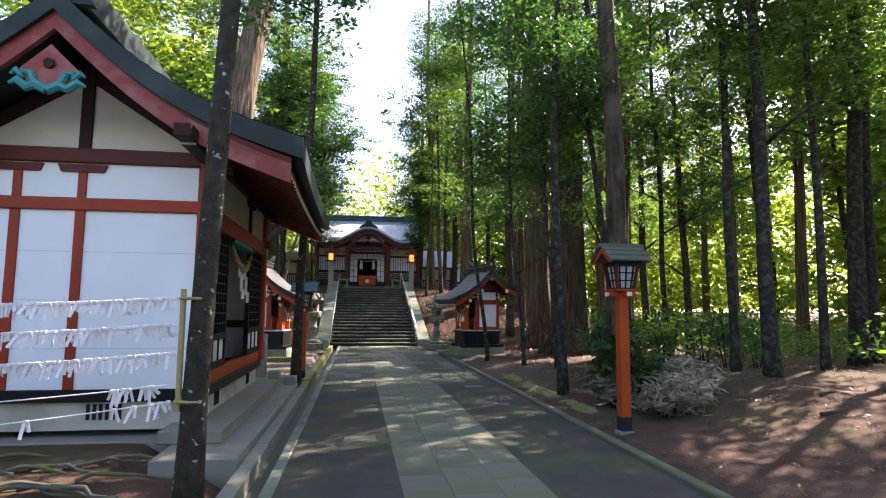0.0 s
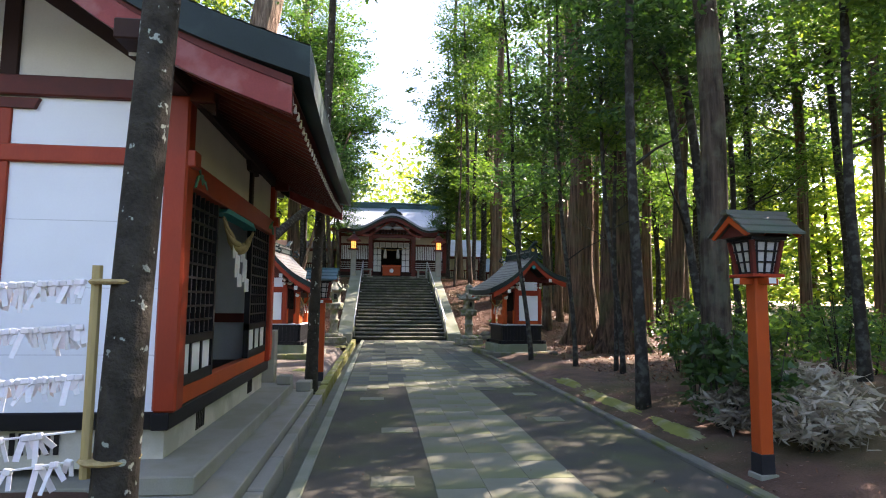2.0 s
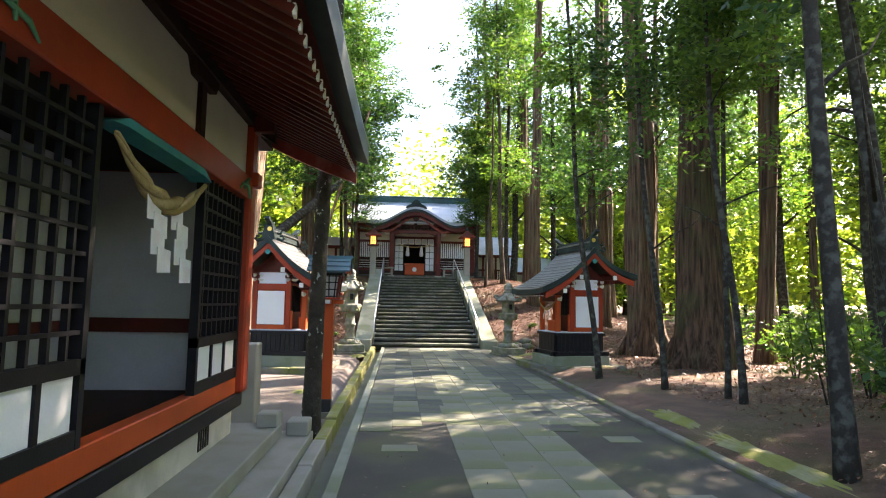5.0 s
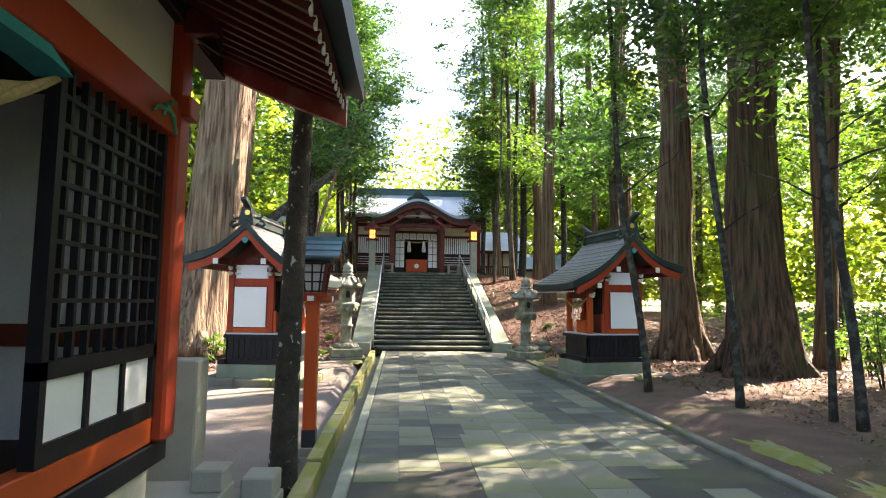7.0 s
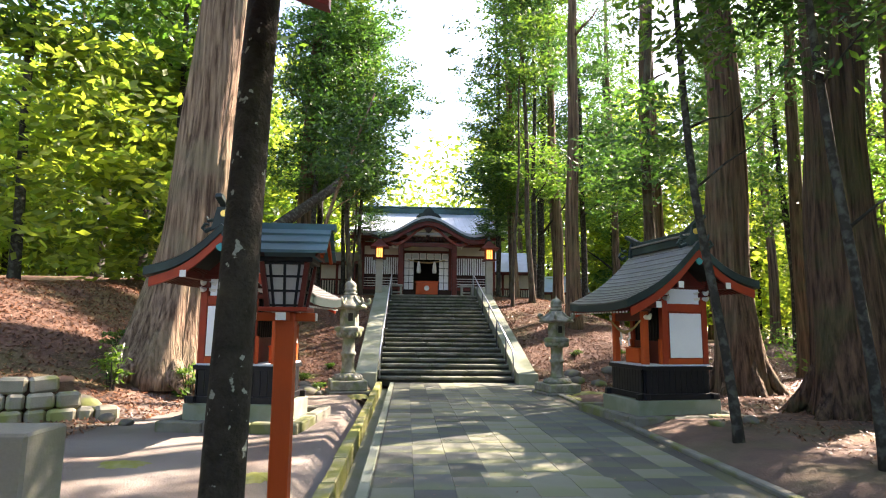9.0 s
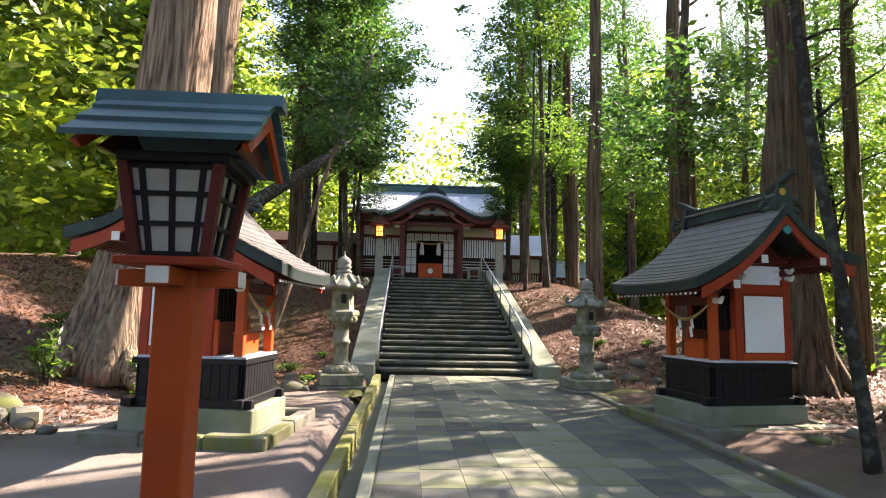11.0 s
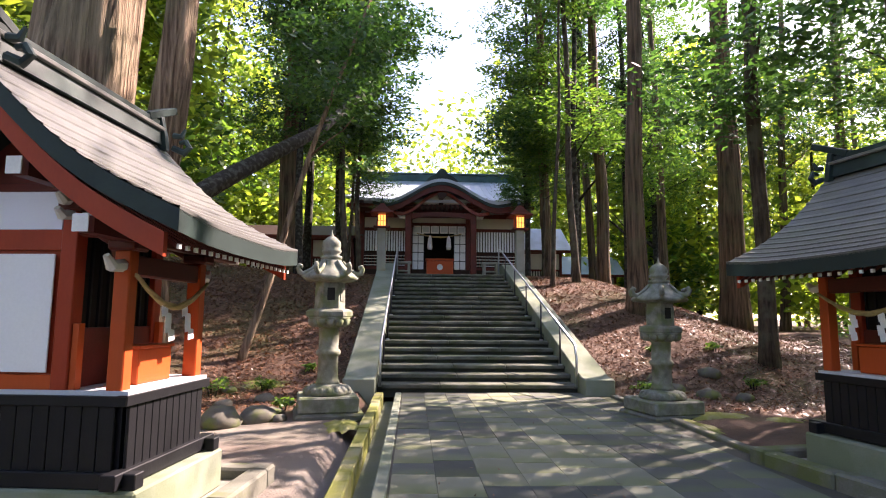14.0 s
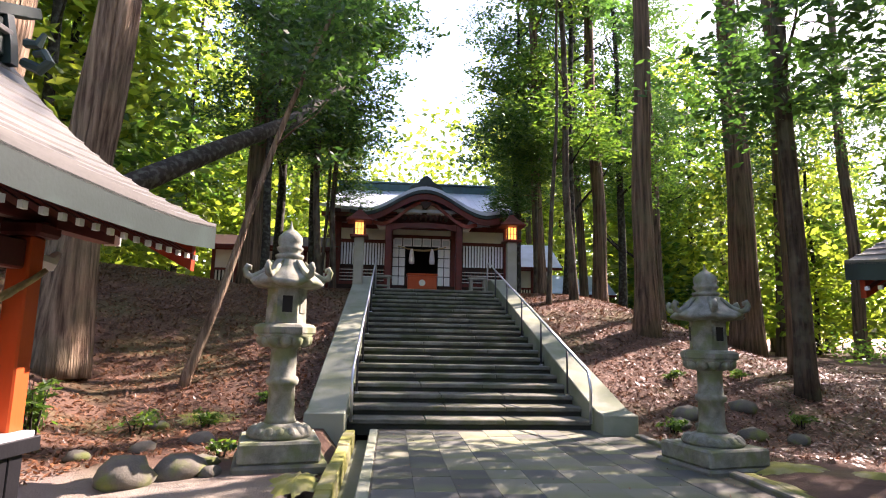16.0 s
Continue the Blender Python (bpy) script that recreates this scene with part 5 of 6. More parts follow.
    P("main_ridge", box(-3.85, 3.85, 3.0, 3.4, 5.36, 5.72, 0.03), M_TEALROOF, "teal copper ridge")
    P("ridge_top", box(-3.95, 3.95, 2.92, 3.48, 5.722, 5.80, 0.02), M_TEALROOF)
    P("eave_board", box(-4.0, 4.0, -1.75, -1.55, 3.10, 3.24), M_DRED)
    P("soffit", box(-4.0, 4.0, -1.6, 0.1, 3.22, 3.28), M_DRED)
    for q in (-1, 1):
        P("side_wall", box(q * 3.6 - 0.06, q * 3.6 + 0.06, 0.14, 6.4, 0.5, 3.2), M_CREAM)
        P("gable_end", prism([(-1.2, 3.3), (3.2, 5.3), (7.6, 3.3)], q * 3.9 - 0.05, q * 3.9 + 0.05, "yz"), M_DRED)
    return th


main_hall()
ob = thing("offering_box", (1.2, 40.2, 3.25), "red wooden offertory box with a pale crest before the hall", "offertory box")
part("body", box(-0.58, 0.58, -0.28, 0.28, 0, 0.62, 0.02), M_ORANGE, ob)
part("rim", box(-0.62, 0.62, -0.32, 0.32, 0.622, 0.70, 0.012), M_ORANGE, ob)
part("crest", tube([(0, -0.285, 0.33), (0, -0.295, 0.33)], 0.13, 16), M_TIP, ob, "pale round crest")


def lamp_pillar(x, y, lab):
    th = thing("lamp_pillar", (x, y, 2.93), lab, "lantern", "lit lantern pillars")
    part("pillar", box(-0.15, 0.15, -0.15, 0.15, -0.35, 1.55, 0.02), M_CONC, th, "pale concrete pillar")
    part("tray", box(-0.28, 0.28, -0.28, 0.28, 1.55, 1.62, 0.01), M_DRED, th)
    part("lamp_glass", box(-0.13, 0.13, -0.13, 0.13, 1.625, 2.02), M_LAMP, th, "glowing amber lantern glass")
    for sx_ in (-1, 1):
        for sy_ in (-1, 1):
            part("corner_post", box(sx_ * 0.155 - 0.025, sx_ * 0.155 + 0.025, sy_ * 0.155 - 0.025, sy_ * 0.155 + 0.025, 1.622, 2.05), M_DRED, th)
    b = bmesh.new()
    for q in (-0.05, 0.05):
        add_box(b, q - 0.008, q + 0.008, -0.145, -0.132, 1.625, 2.02)
    add_box(b, -0.13, 0.13, -0.150, -0.146, 1.80, 1.815)
    part("lattice", b, M_BLACK, th)
    part("roof", lathe([(0.56, 2.05), (0.58, 2.08), (0.40, 2.18), (0.22, 2.32), (0.06, 2.46)], 4, rot=math.pi / 4), M_DRED, th, "dark red hipped roof")
    part("finial", lathe([(0.07, 2.45), (0.09, 2.50), (0.04, 2.56), (0.015, 2.66)], 8), M_ROOFEDGE, th)
    return th


lamp_pillar(-1.05, 35.0, "lit amber lantern on a pale concrete pillar beside the stair head")
lamp_pillar(3.78, 35.0, "lit amber lantern on a pale concrete pillar beside the stair head")
for xx in (-0.35, 3.0):
    ob = thing("small_table", (xx, 37.0, ST_Z - 0.012), "small grey stone stand at the stair head", "stand", "stands at the stair head")
    part("top", box(-0.34, 0.34, -0.22, 0.22, 0.50, 0.58, 0.012), M_CONC, ob)
    part("shelf", box(-0.26, 0.26, -0.16, 0.16, 0.2, 0.25, 0.01), M_CONC, ob)
    for q in (-0.24, 0.24):
        part("leg", box(q - 0.05, q + 0.05, -0.16, 0.16, 0, 0.5, 0.01), M_CONC, ob)


def outbuilding(nm, x, y, z, w, d, h, rh, wallm, roofm, lab, bars=True):
    th = thing(nm, (x, y, z), lab, "building", kind="structure")
    part("wall", box(-w / 2, w / 2, -d / 2, d / 2, -0.4, h), wallm, th)
    for k in range(int(w / 0.9) + 1):
        xx = -w / 2 + k * w / int(w / 0.9)
        part("post", box(xx - 0.07, xx + 0.07, -d / 2 - 0.04, -d / 2 + 0.02, -0.3, h), M_DRED, th)
    for zz in (0.35, h * 0.55, h - 0.1):
        part("rail", box(-w / 2, w / 2, -d / 2 - 0.03, -d / 2 + 0.01, zz - 0.05, zz + 0.05), M_DRED, th)
    if bars:
        for k in range(int(w / 0.14)):
            xx = -w / 2 + 0.07 + k * 0.14
            part("slat", box(xx - 0.03, xx + 0.03, -d / 2 - 0.02, -d / 2 - 0.002, 0.4, h * 0.55), M_DARK, th)
    part("roof", prism([(-d / 2 - 0.6, h), (0, h + rh), (d / 2 + 0.6, h), (d / 2 + 0.6, h - 0.1), (0, h + rh - 0.12), (-d / 2 - 0.6, h - 0.1)], -w / 2 - 0.5, w / 2 + 0.5, "yz"), roofm, th)
    part("eave", box(-w / 2 - 0.5, w / 2 + 0.5, -d / 2 - 0.62, -d / 2 - 0.55, h - 0.14, h + 0.0), M_DRED, th)
    return th


outbuilding("side_corridor", -5.0, 42.5, 2.9, 4.6, 2.6, 2.1, 0.7, M_CREAM, M_DWOOD, "low red and white side corridor with a dark roof")
outbuilding("annex", 6.6, 47.5, 2.7, 2.7, 3.6, 2.3, 1.5, M_CREAM, M_ROOFMETAL, "red and white annex with a bright metal roof")
outbuilding("far_pavilion", 11.0, 52.0, 1.8, 3.2, 3.0, 2.3, 1.3, M_CREAM, M_ROOFMETAL, "distant pavilion with a grey metal roof", False)


# ---- trees ----
npr = np.random.RandomState(3)


def leaf_mesh(name, centres, sizes, material, droop=0.3, per=None, narrow=0.42, flat=0.0):
    """Leaves as bent blades of two faces: centres (n, 3), sizes (n)."""
    n = len(centres)
    a = npr.uniform(0, 2 * np.pi, n)
    el = npr.normal(-droop, 0.45, n)
    d = np.stack([np.cos(a) * np.cos(el), np.sin(a) * np.cos(el), np.sin(el)], 1)
    q = npr.normal(0, 1, (n, 3))
    q[:, 2] *= 1 - flat
    s = np.cross(d, q)
    s /= np.linalg.norm(s, axis=1)[:, None] + 1e-9
    if flat:
        h = np.stack([-d[:, 1], d[:, 0], np.zeros(n)], 1)
        s = s * (1 - flat) + h * flat
    w = (sizes * narrow)[:, None]
    ln = sizes[:, None]
    v = np.empty((n, 4, 3), np.float32)
    v[:, 0] = centres - d * ln * 0.5
    v[:, 1] = centres + s * w * 0.5
    v[:, 2] = centres + d * ln * 0.5
    v[:, 3] = centres - s * w * 0.5
    me = bpy.data.meshes.new(name)
    me.vertices.add(4 * n)
    me.vertices.foreach_set("co", v.reshape(-1))
    me.loops.add(4 * n)
    me.loops.foreach_set("vertex_index", np.arange(4 * n, dtype=np.int32))
    me.polygons.add(n)
    me.polygons.foreach_set("loop_start", np.arange(0, 4 * n, 4, dtype=np.int32))
    me.update()
    me.materials.append(material)
    return me


def clumped(nb, per, rx, rz, spread, hollow=0.35):
    """Leaf places in nb loose sprays inside an uneven egg of radii rx, rz."""
    u = npr.normal(0, 1, (nb, 3))
    u /= np.linalg.norm(u, axis=1)[:, None]
    r = npr.uniform(hollow, 1, nb) ** 0.7
    c = u * r[:, None] * np.array([rx, rx, rz]) * npr.uniform(0.75, 1.2, (nb, 1))
    out = c[:, None, :] + npr.normal(0, 1, (nb, per, 3)) * spread * npr.uniform(0.6, 1.3, (nb, 1, 1)) * np.array([1, 1, 0.38])
    return out.reshape(-1, 3), c


SUNNY = ((-3.2, 15.5, 0), (-4.4, 17.0, 0), (-2.0, 16.6, 0), (-3.3, 26.2, 0.6), (-2.4, 25.2, 0.2), (-0.9, 27.2, 0.6), (-2.0, 19.5, 2.8), (-4.6, 20.6, 0.4), (-5.0, 23.0, 4.0), (-7.0, 24.0, 5.0),
         (12.0, 25.0, 4.0), (9.5, 30.0, 5.0), (14.5, 21.0, 3.0), (-6.5, 30.0, 5.0), (-4.4, 25.6, 0.6), (-2.7, 27.4, 1.0), (-4.0, 27.4, 1.2))


def shades(x, y, width, top, low=0.0):
    """Whether leaves there would cut off one of the clearings that the sun reaches."""
    for a, b, c in SUNNY:
        along = (x - a) * sx + (y - b) * sy
        across = abs((x - a) * sy - (y - b) * sx)
        if along > 0 and across < width and low < c + along * math.tan(radians(SUN_EL)) < top:
            return True
    return False


CROWNS = {}
for i in range(4):
    p, c = clumped(84, 46, 2.6, 2.4, 0.34)
    CROWNS["broad", i] = leaf_mesh("crown", p, npr.uniform(0.15, 0.29, len(p)), M_LEAF2 if i % 2 else M_LEAF, 0.25)
for i in range(2):
    p, c = clumped(46, 60, 1.3, 2.2, 0.28, 0.2)
    CROWNS["slim", i] = leaf_mesh("crown", p, npr.uniform(0.11, 0.20, len(p)), M_LEAF2 if i % 2 else M_LEAF, 0.3)
for i in range(3):
    p, c = clumped(100, 60, 2.1, 5.5, 0.42, 0.3)
    p[:, 2] -= 0.18 * np.hypot(p[:, 0], p[:, 1])
    CROWNS["cedar", i] = leaf_mesh("crown", p, npr.uniform(0.14, 0.28, len(p)), M_NEEDLE, 0.5, narrow=0.30)


for i in range(3):
    p, c = clumped(60, 26, 2.7, 2.8, 0.5)
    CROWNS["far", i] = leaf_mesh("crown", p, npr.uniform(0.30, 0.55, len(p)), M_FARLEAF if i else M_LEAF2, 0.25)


def trunk_bm(r, h, lean=(0, 0), flare=1.5, seg=12, bend=0.25, top=0.35, sd=0.0, limbs=()):
    pts, rad = [], []
    n = 14 if seg < 30 else 42
    for i in range(n + 1):
        t = (i / n) ** 1.5
        z = h * t
        w = Vector((noise.noise(Vector((sd, z * 0.16, 0))), noise.noise(Vector((sd, z * 0.16, 9))), 0)) * bend * min(1, z / 3)
        pts.append(Vector((lean[0] * t, lean[1] * t, z - (0.15 if i == 0 else 0))) + w)
        rad.append(r * (1 + (flare - 1) * math.exp(-z / (2.2 * r + 0.12))) * (1 - (1 - top) * t))
    bm = bmesh.new()
    add_tube(bm, pts, rad, seg, 0.22 if r > 0.3 else 0.1, True, sd)
    return bm, pts, rad


def tree(nm, x, y, r, h, lab, bark, lean=(0, 0), crowns=(), flare=1.5, limbs=0, limb_from=0.4, limb_len=1.6, seg=12, sd=None, z=None, group="forest trees", top=0.35, bend=0.25):
    zz = ground_z(x, y) if z is None else z
    th = thing(nm, (x, y, zz - 0.03), lab, "tree", group)
    sd = x * 3.1 + y if sd is None else sd
    bm, pts, rad = trunk_bm(r, h, lean, flare, seg, bend, top, sd)
    if r > 0.45:
        for k in range(7):
            a = 2 * math.pi * k / 7 + sd
            d = Vector((math.cos(a), math.sin(a), 0))
            add_tube(bm, [d * r * 0.8 + Vector((0, 0, 1.0)), d * r * 1.25 + Vector((0, 0, 0.35)), d * r * 1.8 + Vector((0, 0, 0.02)), d * r * 2.3 + Vector((0, 0, -0.15))], [r * 0.18, r * 0.3, r * 0.22, r * 0.08], 7)
    part("trunk", bm, bark, th, smooth=True)
    lr = random.Random(int(sd * 100) % 9973)
    for k in range(limbs):
        t = limb_from + (0.95 - limb_from) * (k + lr.random() * 0.6) / limbs
        i = min(len(pts) - 2, int((t ** (1 / 1.5)) * (len(pts) - 1)))
        p = pts[i]
        a = lr.random() * 6.283
        L_ = limb_len * (1.15 - 0.5 * t) * (0.7 + 0.6 * lr.random())
        d = Vector((math.cos(a), math.sin(a), 0.35 + 0.4 * lr.random()))
        q = [p, p + d * L_ * 0.4 + Vector((0, 0, 0.05)), p + d * L_ * 0.75, p + d * L_ + Vector((0, 0, 0.12 * L_))]
        rr = min(rad[i] * 0.42, 0.09)
        part("limb", tube(q, [rr, rr * 0.7, rr * 0.45, rr * 0.18], 6), bark, th, smooth=True)
    for key, ox, oy, oz, s, sz in crowns:
        rad_z = {'cedar': 4.6, 'broad': 2.3, 'slim': 2.0, 'far': 2.6}[key[0]] * sz
        if x < 50 and shades(x + ox, y + oy, {'cedar': 1.6, 'broad': 1.9, 'slim': 1.0, 'far': 2.2}[key[0]] * s, zz + oz + rad_z, zz + oz - rad_z):
            continue
        c = new("crown", CROWNS[key])
        c.parent = th
        c.matrix_local = pose(ox, oy, oz, 0, 0, lr.random() * 360) @ Matrix.Diagonal((s, s, sz, 1))
    return th


def cedar_crowns(h, lo, n=3, s=1.0, rr=None):
    rr = rr or rnd
    return [(("cedar", rr.randrange(3)), rr.uniform(-0.5, 0.5), rr.uniform(-0.5, 0.5), lo + (h - lo) * (k + 0.4) / n, s * (1.15 - 0.25 * k / n), s * 0.8) for k in range(n)]


def broad_crowns(h, lo, n=2, s=1.0, rr=None, lean=(0, 0)):
    rr = rr or rnd
    out = []
    for k in range(n):
        z = lo + (h - lo) * (k + 0.5) / n
        out.append((("broad", rr.randrange(4)), lean[0] * z / h + rr.uniform(-0.7, 0.7) * s, lean[1] * z / h + rr.uniform(-0.7, 0.7) * s, z, s * rr.uniform(0.85, 1.15), s * rr.uniform(0.7, 1.0)))
    return out


def slim_crowns(h, lo, n=2, s=1.0, lean=(0, 0)):
    return [(("slim", rnd.randrange(2)), lean[0] * (lo + (h - lo) * (k + 0.5) / n) / h, lean[1] * (lo + (h - lo) * (k + 0.5) / n) / h, lo + (h - lo) * (k + 0.5) / n, s, s * 0.9) for k in range(n)]


# great cedars
tree("cedar_tree", 7.95, 19.3, 0.58, 26, "massive old cedar with shade-darkened fluted bark and spreading roots", M_DCEDAR, (0.3, 0.4), cedar_crowns(26, 14, 2, 1.1), 1.55, 5, 0.45, 3, 56)
tree("cedar_tree", 8.2, 23.2, 0.50, 24, "tall old cedar with reddish-brown bark", M_MCEDAR, (-0.3, 0.2), cedar_crowns(24, 13, 2, 0.95), 1.4, 4, 0.5, 2.5, 48)
tree("cedar_tree", -5.0, 22.6, 0.68, 25, "massive old cedar with pale sunlit shaggy bark", M_CEDAR, (2.6, 0.3), cedar_crowns(25, 15, 2, 1.0), 1.6, 4, 0.5, 3, 56)
tree("cedar_tree", -5.6, 27.2, 0.42, 24, "tall red-barked cedar on the leafy bank", M_CEDAR, (1.8, 0.2), cedar_crowns(24, 13, 2, 0.95), 1.4, 4, 0.5, 2.5, 40)
tree("cedar_tree", 5.26, 9.6, 0.20, 20, "straight lichen-blotched cedar behind the lantern", M_BARK, (-0.2, 0.2), cedar_crowns(20, 11, 2, 0.8), 1.4, 4, 0.45, 2, 14)
# trunks along the path
tree("roadside_tree", -0.78, 4.85, 0.105, 15, "dark lichen-spotted roadside tree tied with bamboo", M_LICHEN, (0.4, 0.1), broad_crowns(15, 9, 2, 0.9), 1.35, 5, 0.3, 1.6, bend=0.12, z=0.0)
tree("roadside_tree", -0.70, 12.55, 0.105, 14, "dark slender roadside tree by the gutter", M_LICHEN, (0.35, 0.2), broad_crowns(14, 8, 2, 0.9), 1.3, 4, 0.5, 1.5, bend=0.10, z=0.0)
for x, y, r, h, lx in ((4.42, 10.2, 0.095, 13, -0.1), (5.65, 13.8, 0.06, 11, -0.4), (5.2, 15.5, 0.06, 12, -0.5), (4.52, 17.05, 0.065, 12, -0.9), (5.75, 14.4, 0.05, 10, 0.3),
                    (6.1, 11.2, 0.08, 12, -1.4), (6.8, 12.2, 0.11, 14, -1.2), (7.9, 9.1, 0.14, 15, 0.1), (7.75, 9.9, 0.09, 13, 0.2), (9.4, 9.6, 0.09, 13, 0.3), (9.9, 16.1, 0.09, 14, -0.2)):
    tree("young_tree", x, y, r, h, "slender dark-barked young tree with sparse leaves", M_SMOOTH, (lx, 0.3), slim_crowns(h, 4.4, 2, 0.95, (lx, 0.3)), 1.3, 5, 0.25, 1.3, 9, bend=0.3)
# trees on the banks beside the stairs
for x, y, r, h, k in ((8.0, 27.6, 0.19, 18, 0), (10.6, 33.5, 0.42, 24, 1), (6.4, 31.0, 0.28, 22, 1), (5.5, 34.0, 0.13, 16, 0), (4.5, 33.2, 0.07, 12, 0), (-4.6, 36.6, 0.40, 20, 1), (-2.45, 36.3, 0.13, 15, 0), (-2.0, 37.0, 0.10, 14, 0),
                   (5.4, 37.5, 0.22, 20, 1), (7.4, 37.0, 0.25, 22, 1), (9.2, 29.5, 0.16, 18, 1), (12.5, 27.0, 0.25, 20, 1), (11.5, 22.0, 0.2, 18, 1), (9.5, 25.5, 0.15, 17, 1)):
    if k:
        tree("cedar_tree", x, y, r, h, "tall straight cedar on the leaf-covered bank", M_MCEDAR, (rnd.uniform(-0.5, 0.5), 0), cedar_crowns(h, 9, 2, 0.8), 1.35, 3, 0.5, 1.8)
    else:
        tree("young_tree", x, y, r, h, "slender evergreen tree on the bank", M_BARK, (rnd.uniform(-0.6, 0.6), 0), broad_crowns(h, 5.0, 3, 0.95), 1.3, 4, 0.35, 1.4)
tree("young_tree", -3.6, 27.7, 0.095, 9, "pale slender tree leaning over the leafy bank", M_CEDAR, (2.4, 1.0), slim_crowns(9, 5, 1, 1.2, (2.4, 1.0)), 1.2, 3, 0.5, 1.0, 8)
solid("leaning_log", tube([(-5.2, 25.0, 2.6), (-3.9, 28.0, 4.7), (-2.6, 31.0, 6.7), (-1.6, 33.0, 8.6)], [0.22, 0.19, 0.15, 0.10], 10, 0.15), M_SMOOTH, "dark bare trunk leaning through the trees", "tree", smooth=True)

# leafy trees round the stairs and hall, kept clear of the sky gap over the stairs
ft = random.Random(21)
base = []
for i in range(4):
    h = 15 + 2 * i
    b = tree("forest_tree", 60 + i * 8, -40, 0.16 + 0.03 * i, h, "leafy evergreen forest tree", M_SMOOTH, (ft.uniform(-0.8, 0.8), 0.3), broad_crowns(h, 5.6, 3, 0.92, ft), 1.3, 6, 0.25, 2.0, 9, z=0.0)
    base.append(b)
for i in range(2):
    b = tree("forest_cedar", 100 + i * 8, -40, 0.24, 23, "tall straight forest cedar", M_MCEDAR, (0, 0), cedar_crowns(23, 8, 2, 0.9, ft), 1.3, 4, 0.4, 1.8, 10, z=0.0)
    base.append(b)
for i in range(3):
    h = 15 + 2 * i
    b = tree("forest_tree", 130 + i * 8, -40, 0.17, h, "leafy forest tree in the distance", M_SMOOTH, (ft.uniform(-0.8, 0.8), 0.3), [(("far", (i + k) % 3), ft.uniform(-1, 1), ft.uniform(-1, 1), 3.2 + k * (h - 2.5) / 4, 1.15, 1.0) for k in range(4)], 1.3, 4, 0.3, 2.0, 8, z=0.0)
    base.append(b)
spots = []
tries = 0
while len(spots) < 118 and tries < 12000:
    tries += 1
    x, y = ft.uniform(-38, 40), ft.uniform(-14, 78)
    near = abs(x - 1.3) < 17 and y < 48
    if y < 1.5 and -26 < x < 12:
        continue
    if abs(x - 1.3) < (4.6 if y > 27 else 5.2):
        continue
    if 1 < x < 9.2 and y < 25:
        continue
    if -7.5 < x < 9 and 37.5 < y < 53:
        continue
    if -5.8 < x < 0 and y < 37 or -15 < x < 0 and y < 26:
        continue
    if x > 12 and y < 36 and ft.random() < 0.55:
        continue
    if x < -6 and y < 42 and ft.random() < 0.65:
        continue
    if near and shades(x, y, 2.0, 17, 3):
        continue
    if any((x - a) ** 2 + (y - b) ** 2 < (4.6 if near else 8.0) for a, b in spots):
        continue
    spots.append((x, y))
for i, (x, y) in enumerate(spots):
    near = abs(x - 1.3) < 17 and y < 48
    k = 6 + ft.randrange(3) if x < -6 and y < 34 else ft.randrange(6) if near else 4 + ft.randrange(5)
    s = ft.uniform(0.85, 1.2)
    copy_thing(base[k], pose(x, y, ground_z(x, y) - 0.05, ft.uniform(-2, 2), ft.uniform(-2, 2), ft.uniform(0, 360)) @ Matrix.Scale(s, 4))
# Several eastern trees here are added to shade the right bank and path.
for x, y, k, s in ((-3.9, 31.5, 1, 0.8), (-6.6, 32.0, 3, 0.95), (6.0, 28.6, 0, 0.75), (-4.4, 39.3, 2, 0.85), (7.3, 40.6, 3, 0.9), (9.8, 30.4, 2, 0.95), (11.5, 29.5, 1, 0.85), (13.5, 27.3, 3, 0.8), (15.0, 31.0, 0, 0.95), (13.0, 23.5, 2, 0.8), (12.0, 18.5, 1, 0.75), (-11.4, 27.4, 7, 0.9)):
    if shades(x, y, 1.8, 17 * s, 4 * s):
        continue
    copy_thing(base[k], pose(x, y, ground_z(x, y) - 0.05, 0, 0, ft.uniform(0, 360)) @ Matrix.Scale(s, 4))

# trees added east of the approach so their high crowns shade its first stretch
for x, y, s in ((12.9, 10.4, 0.95), (15.4, 14.6, 1.0), (17.0, 10.2, 1.05), (12.4, 5.8, 0.9), (14.6, 18.0, 1.0)):
    tree("tall_tree", x, y, 0.15 * s, 17 * s, "added tall dark-stemmed tree whose loose leafy crown shades the approach", M_SMOOTH, (ft.uniform(-0.6, 0.6), 0.2), broad_crowns(17 * s, 7.6, 2, 0.9, ft), 1.3, 5, 0.5, 2.0, 9)
# boughs that hang in from both sides of the sky gap over the stairs
for x, y, r, h, lo, s in ((4.7, 38.2, 0.11, 15, 5.2, 0.85), (5.9, 35.6, 0.13, 16, 4.6, 0.9), (-3.0, 38.6, 0.12, 15, 5.0, 0.85), (-3.9, 35.0, 0.14, 16, 4.4, 0.95)):
    tree("leafy_tree", x, y, r, h, "leafy evergreen tree whose boughs hang by the hall roof", M_SMOOTH, (ft.uniform(-0.4, 0.4), 0.2), broad_crowns(h, lo, 4, s, ft), 1.3, 6, 0.3, 1.8, 9)

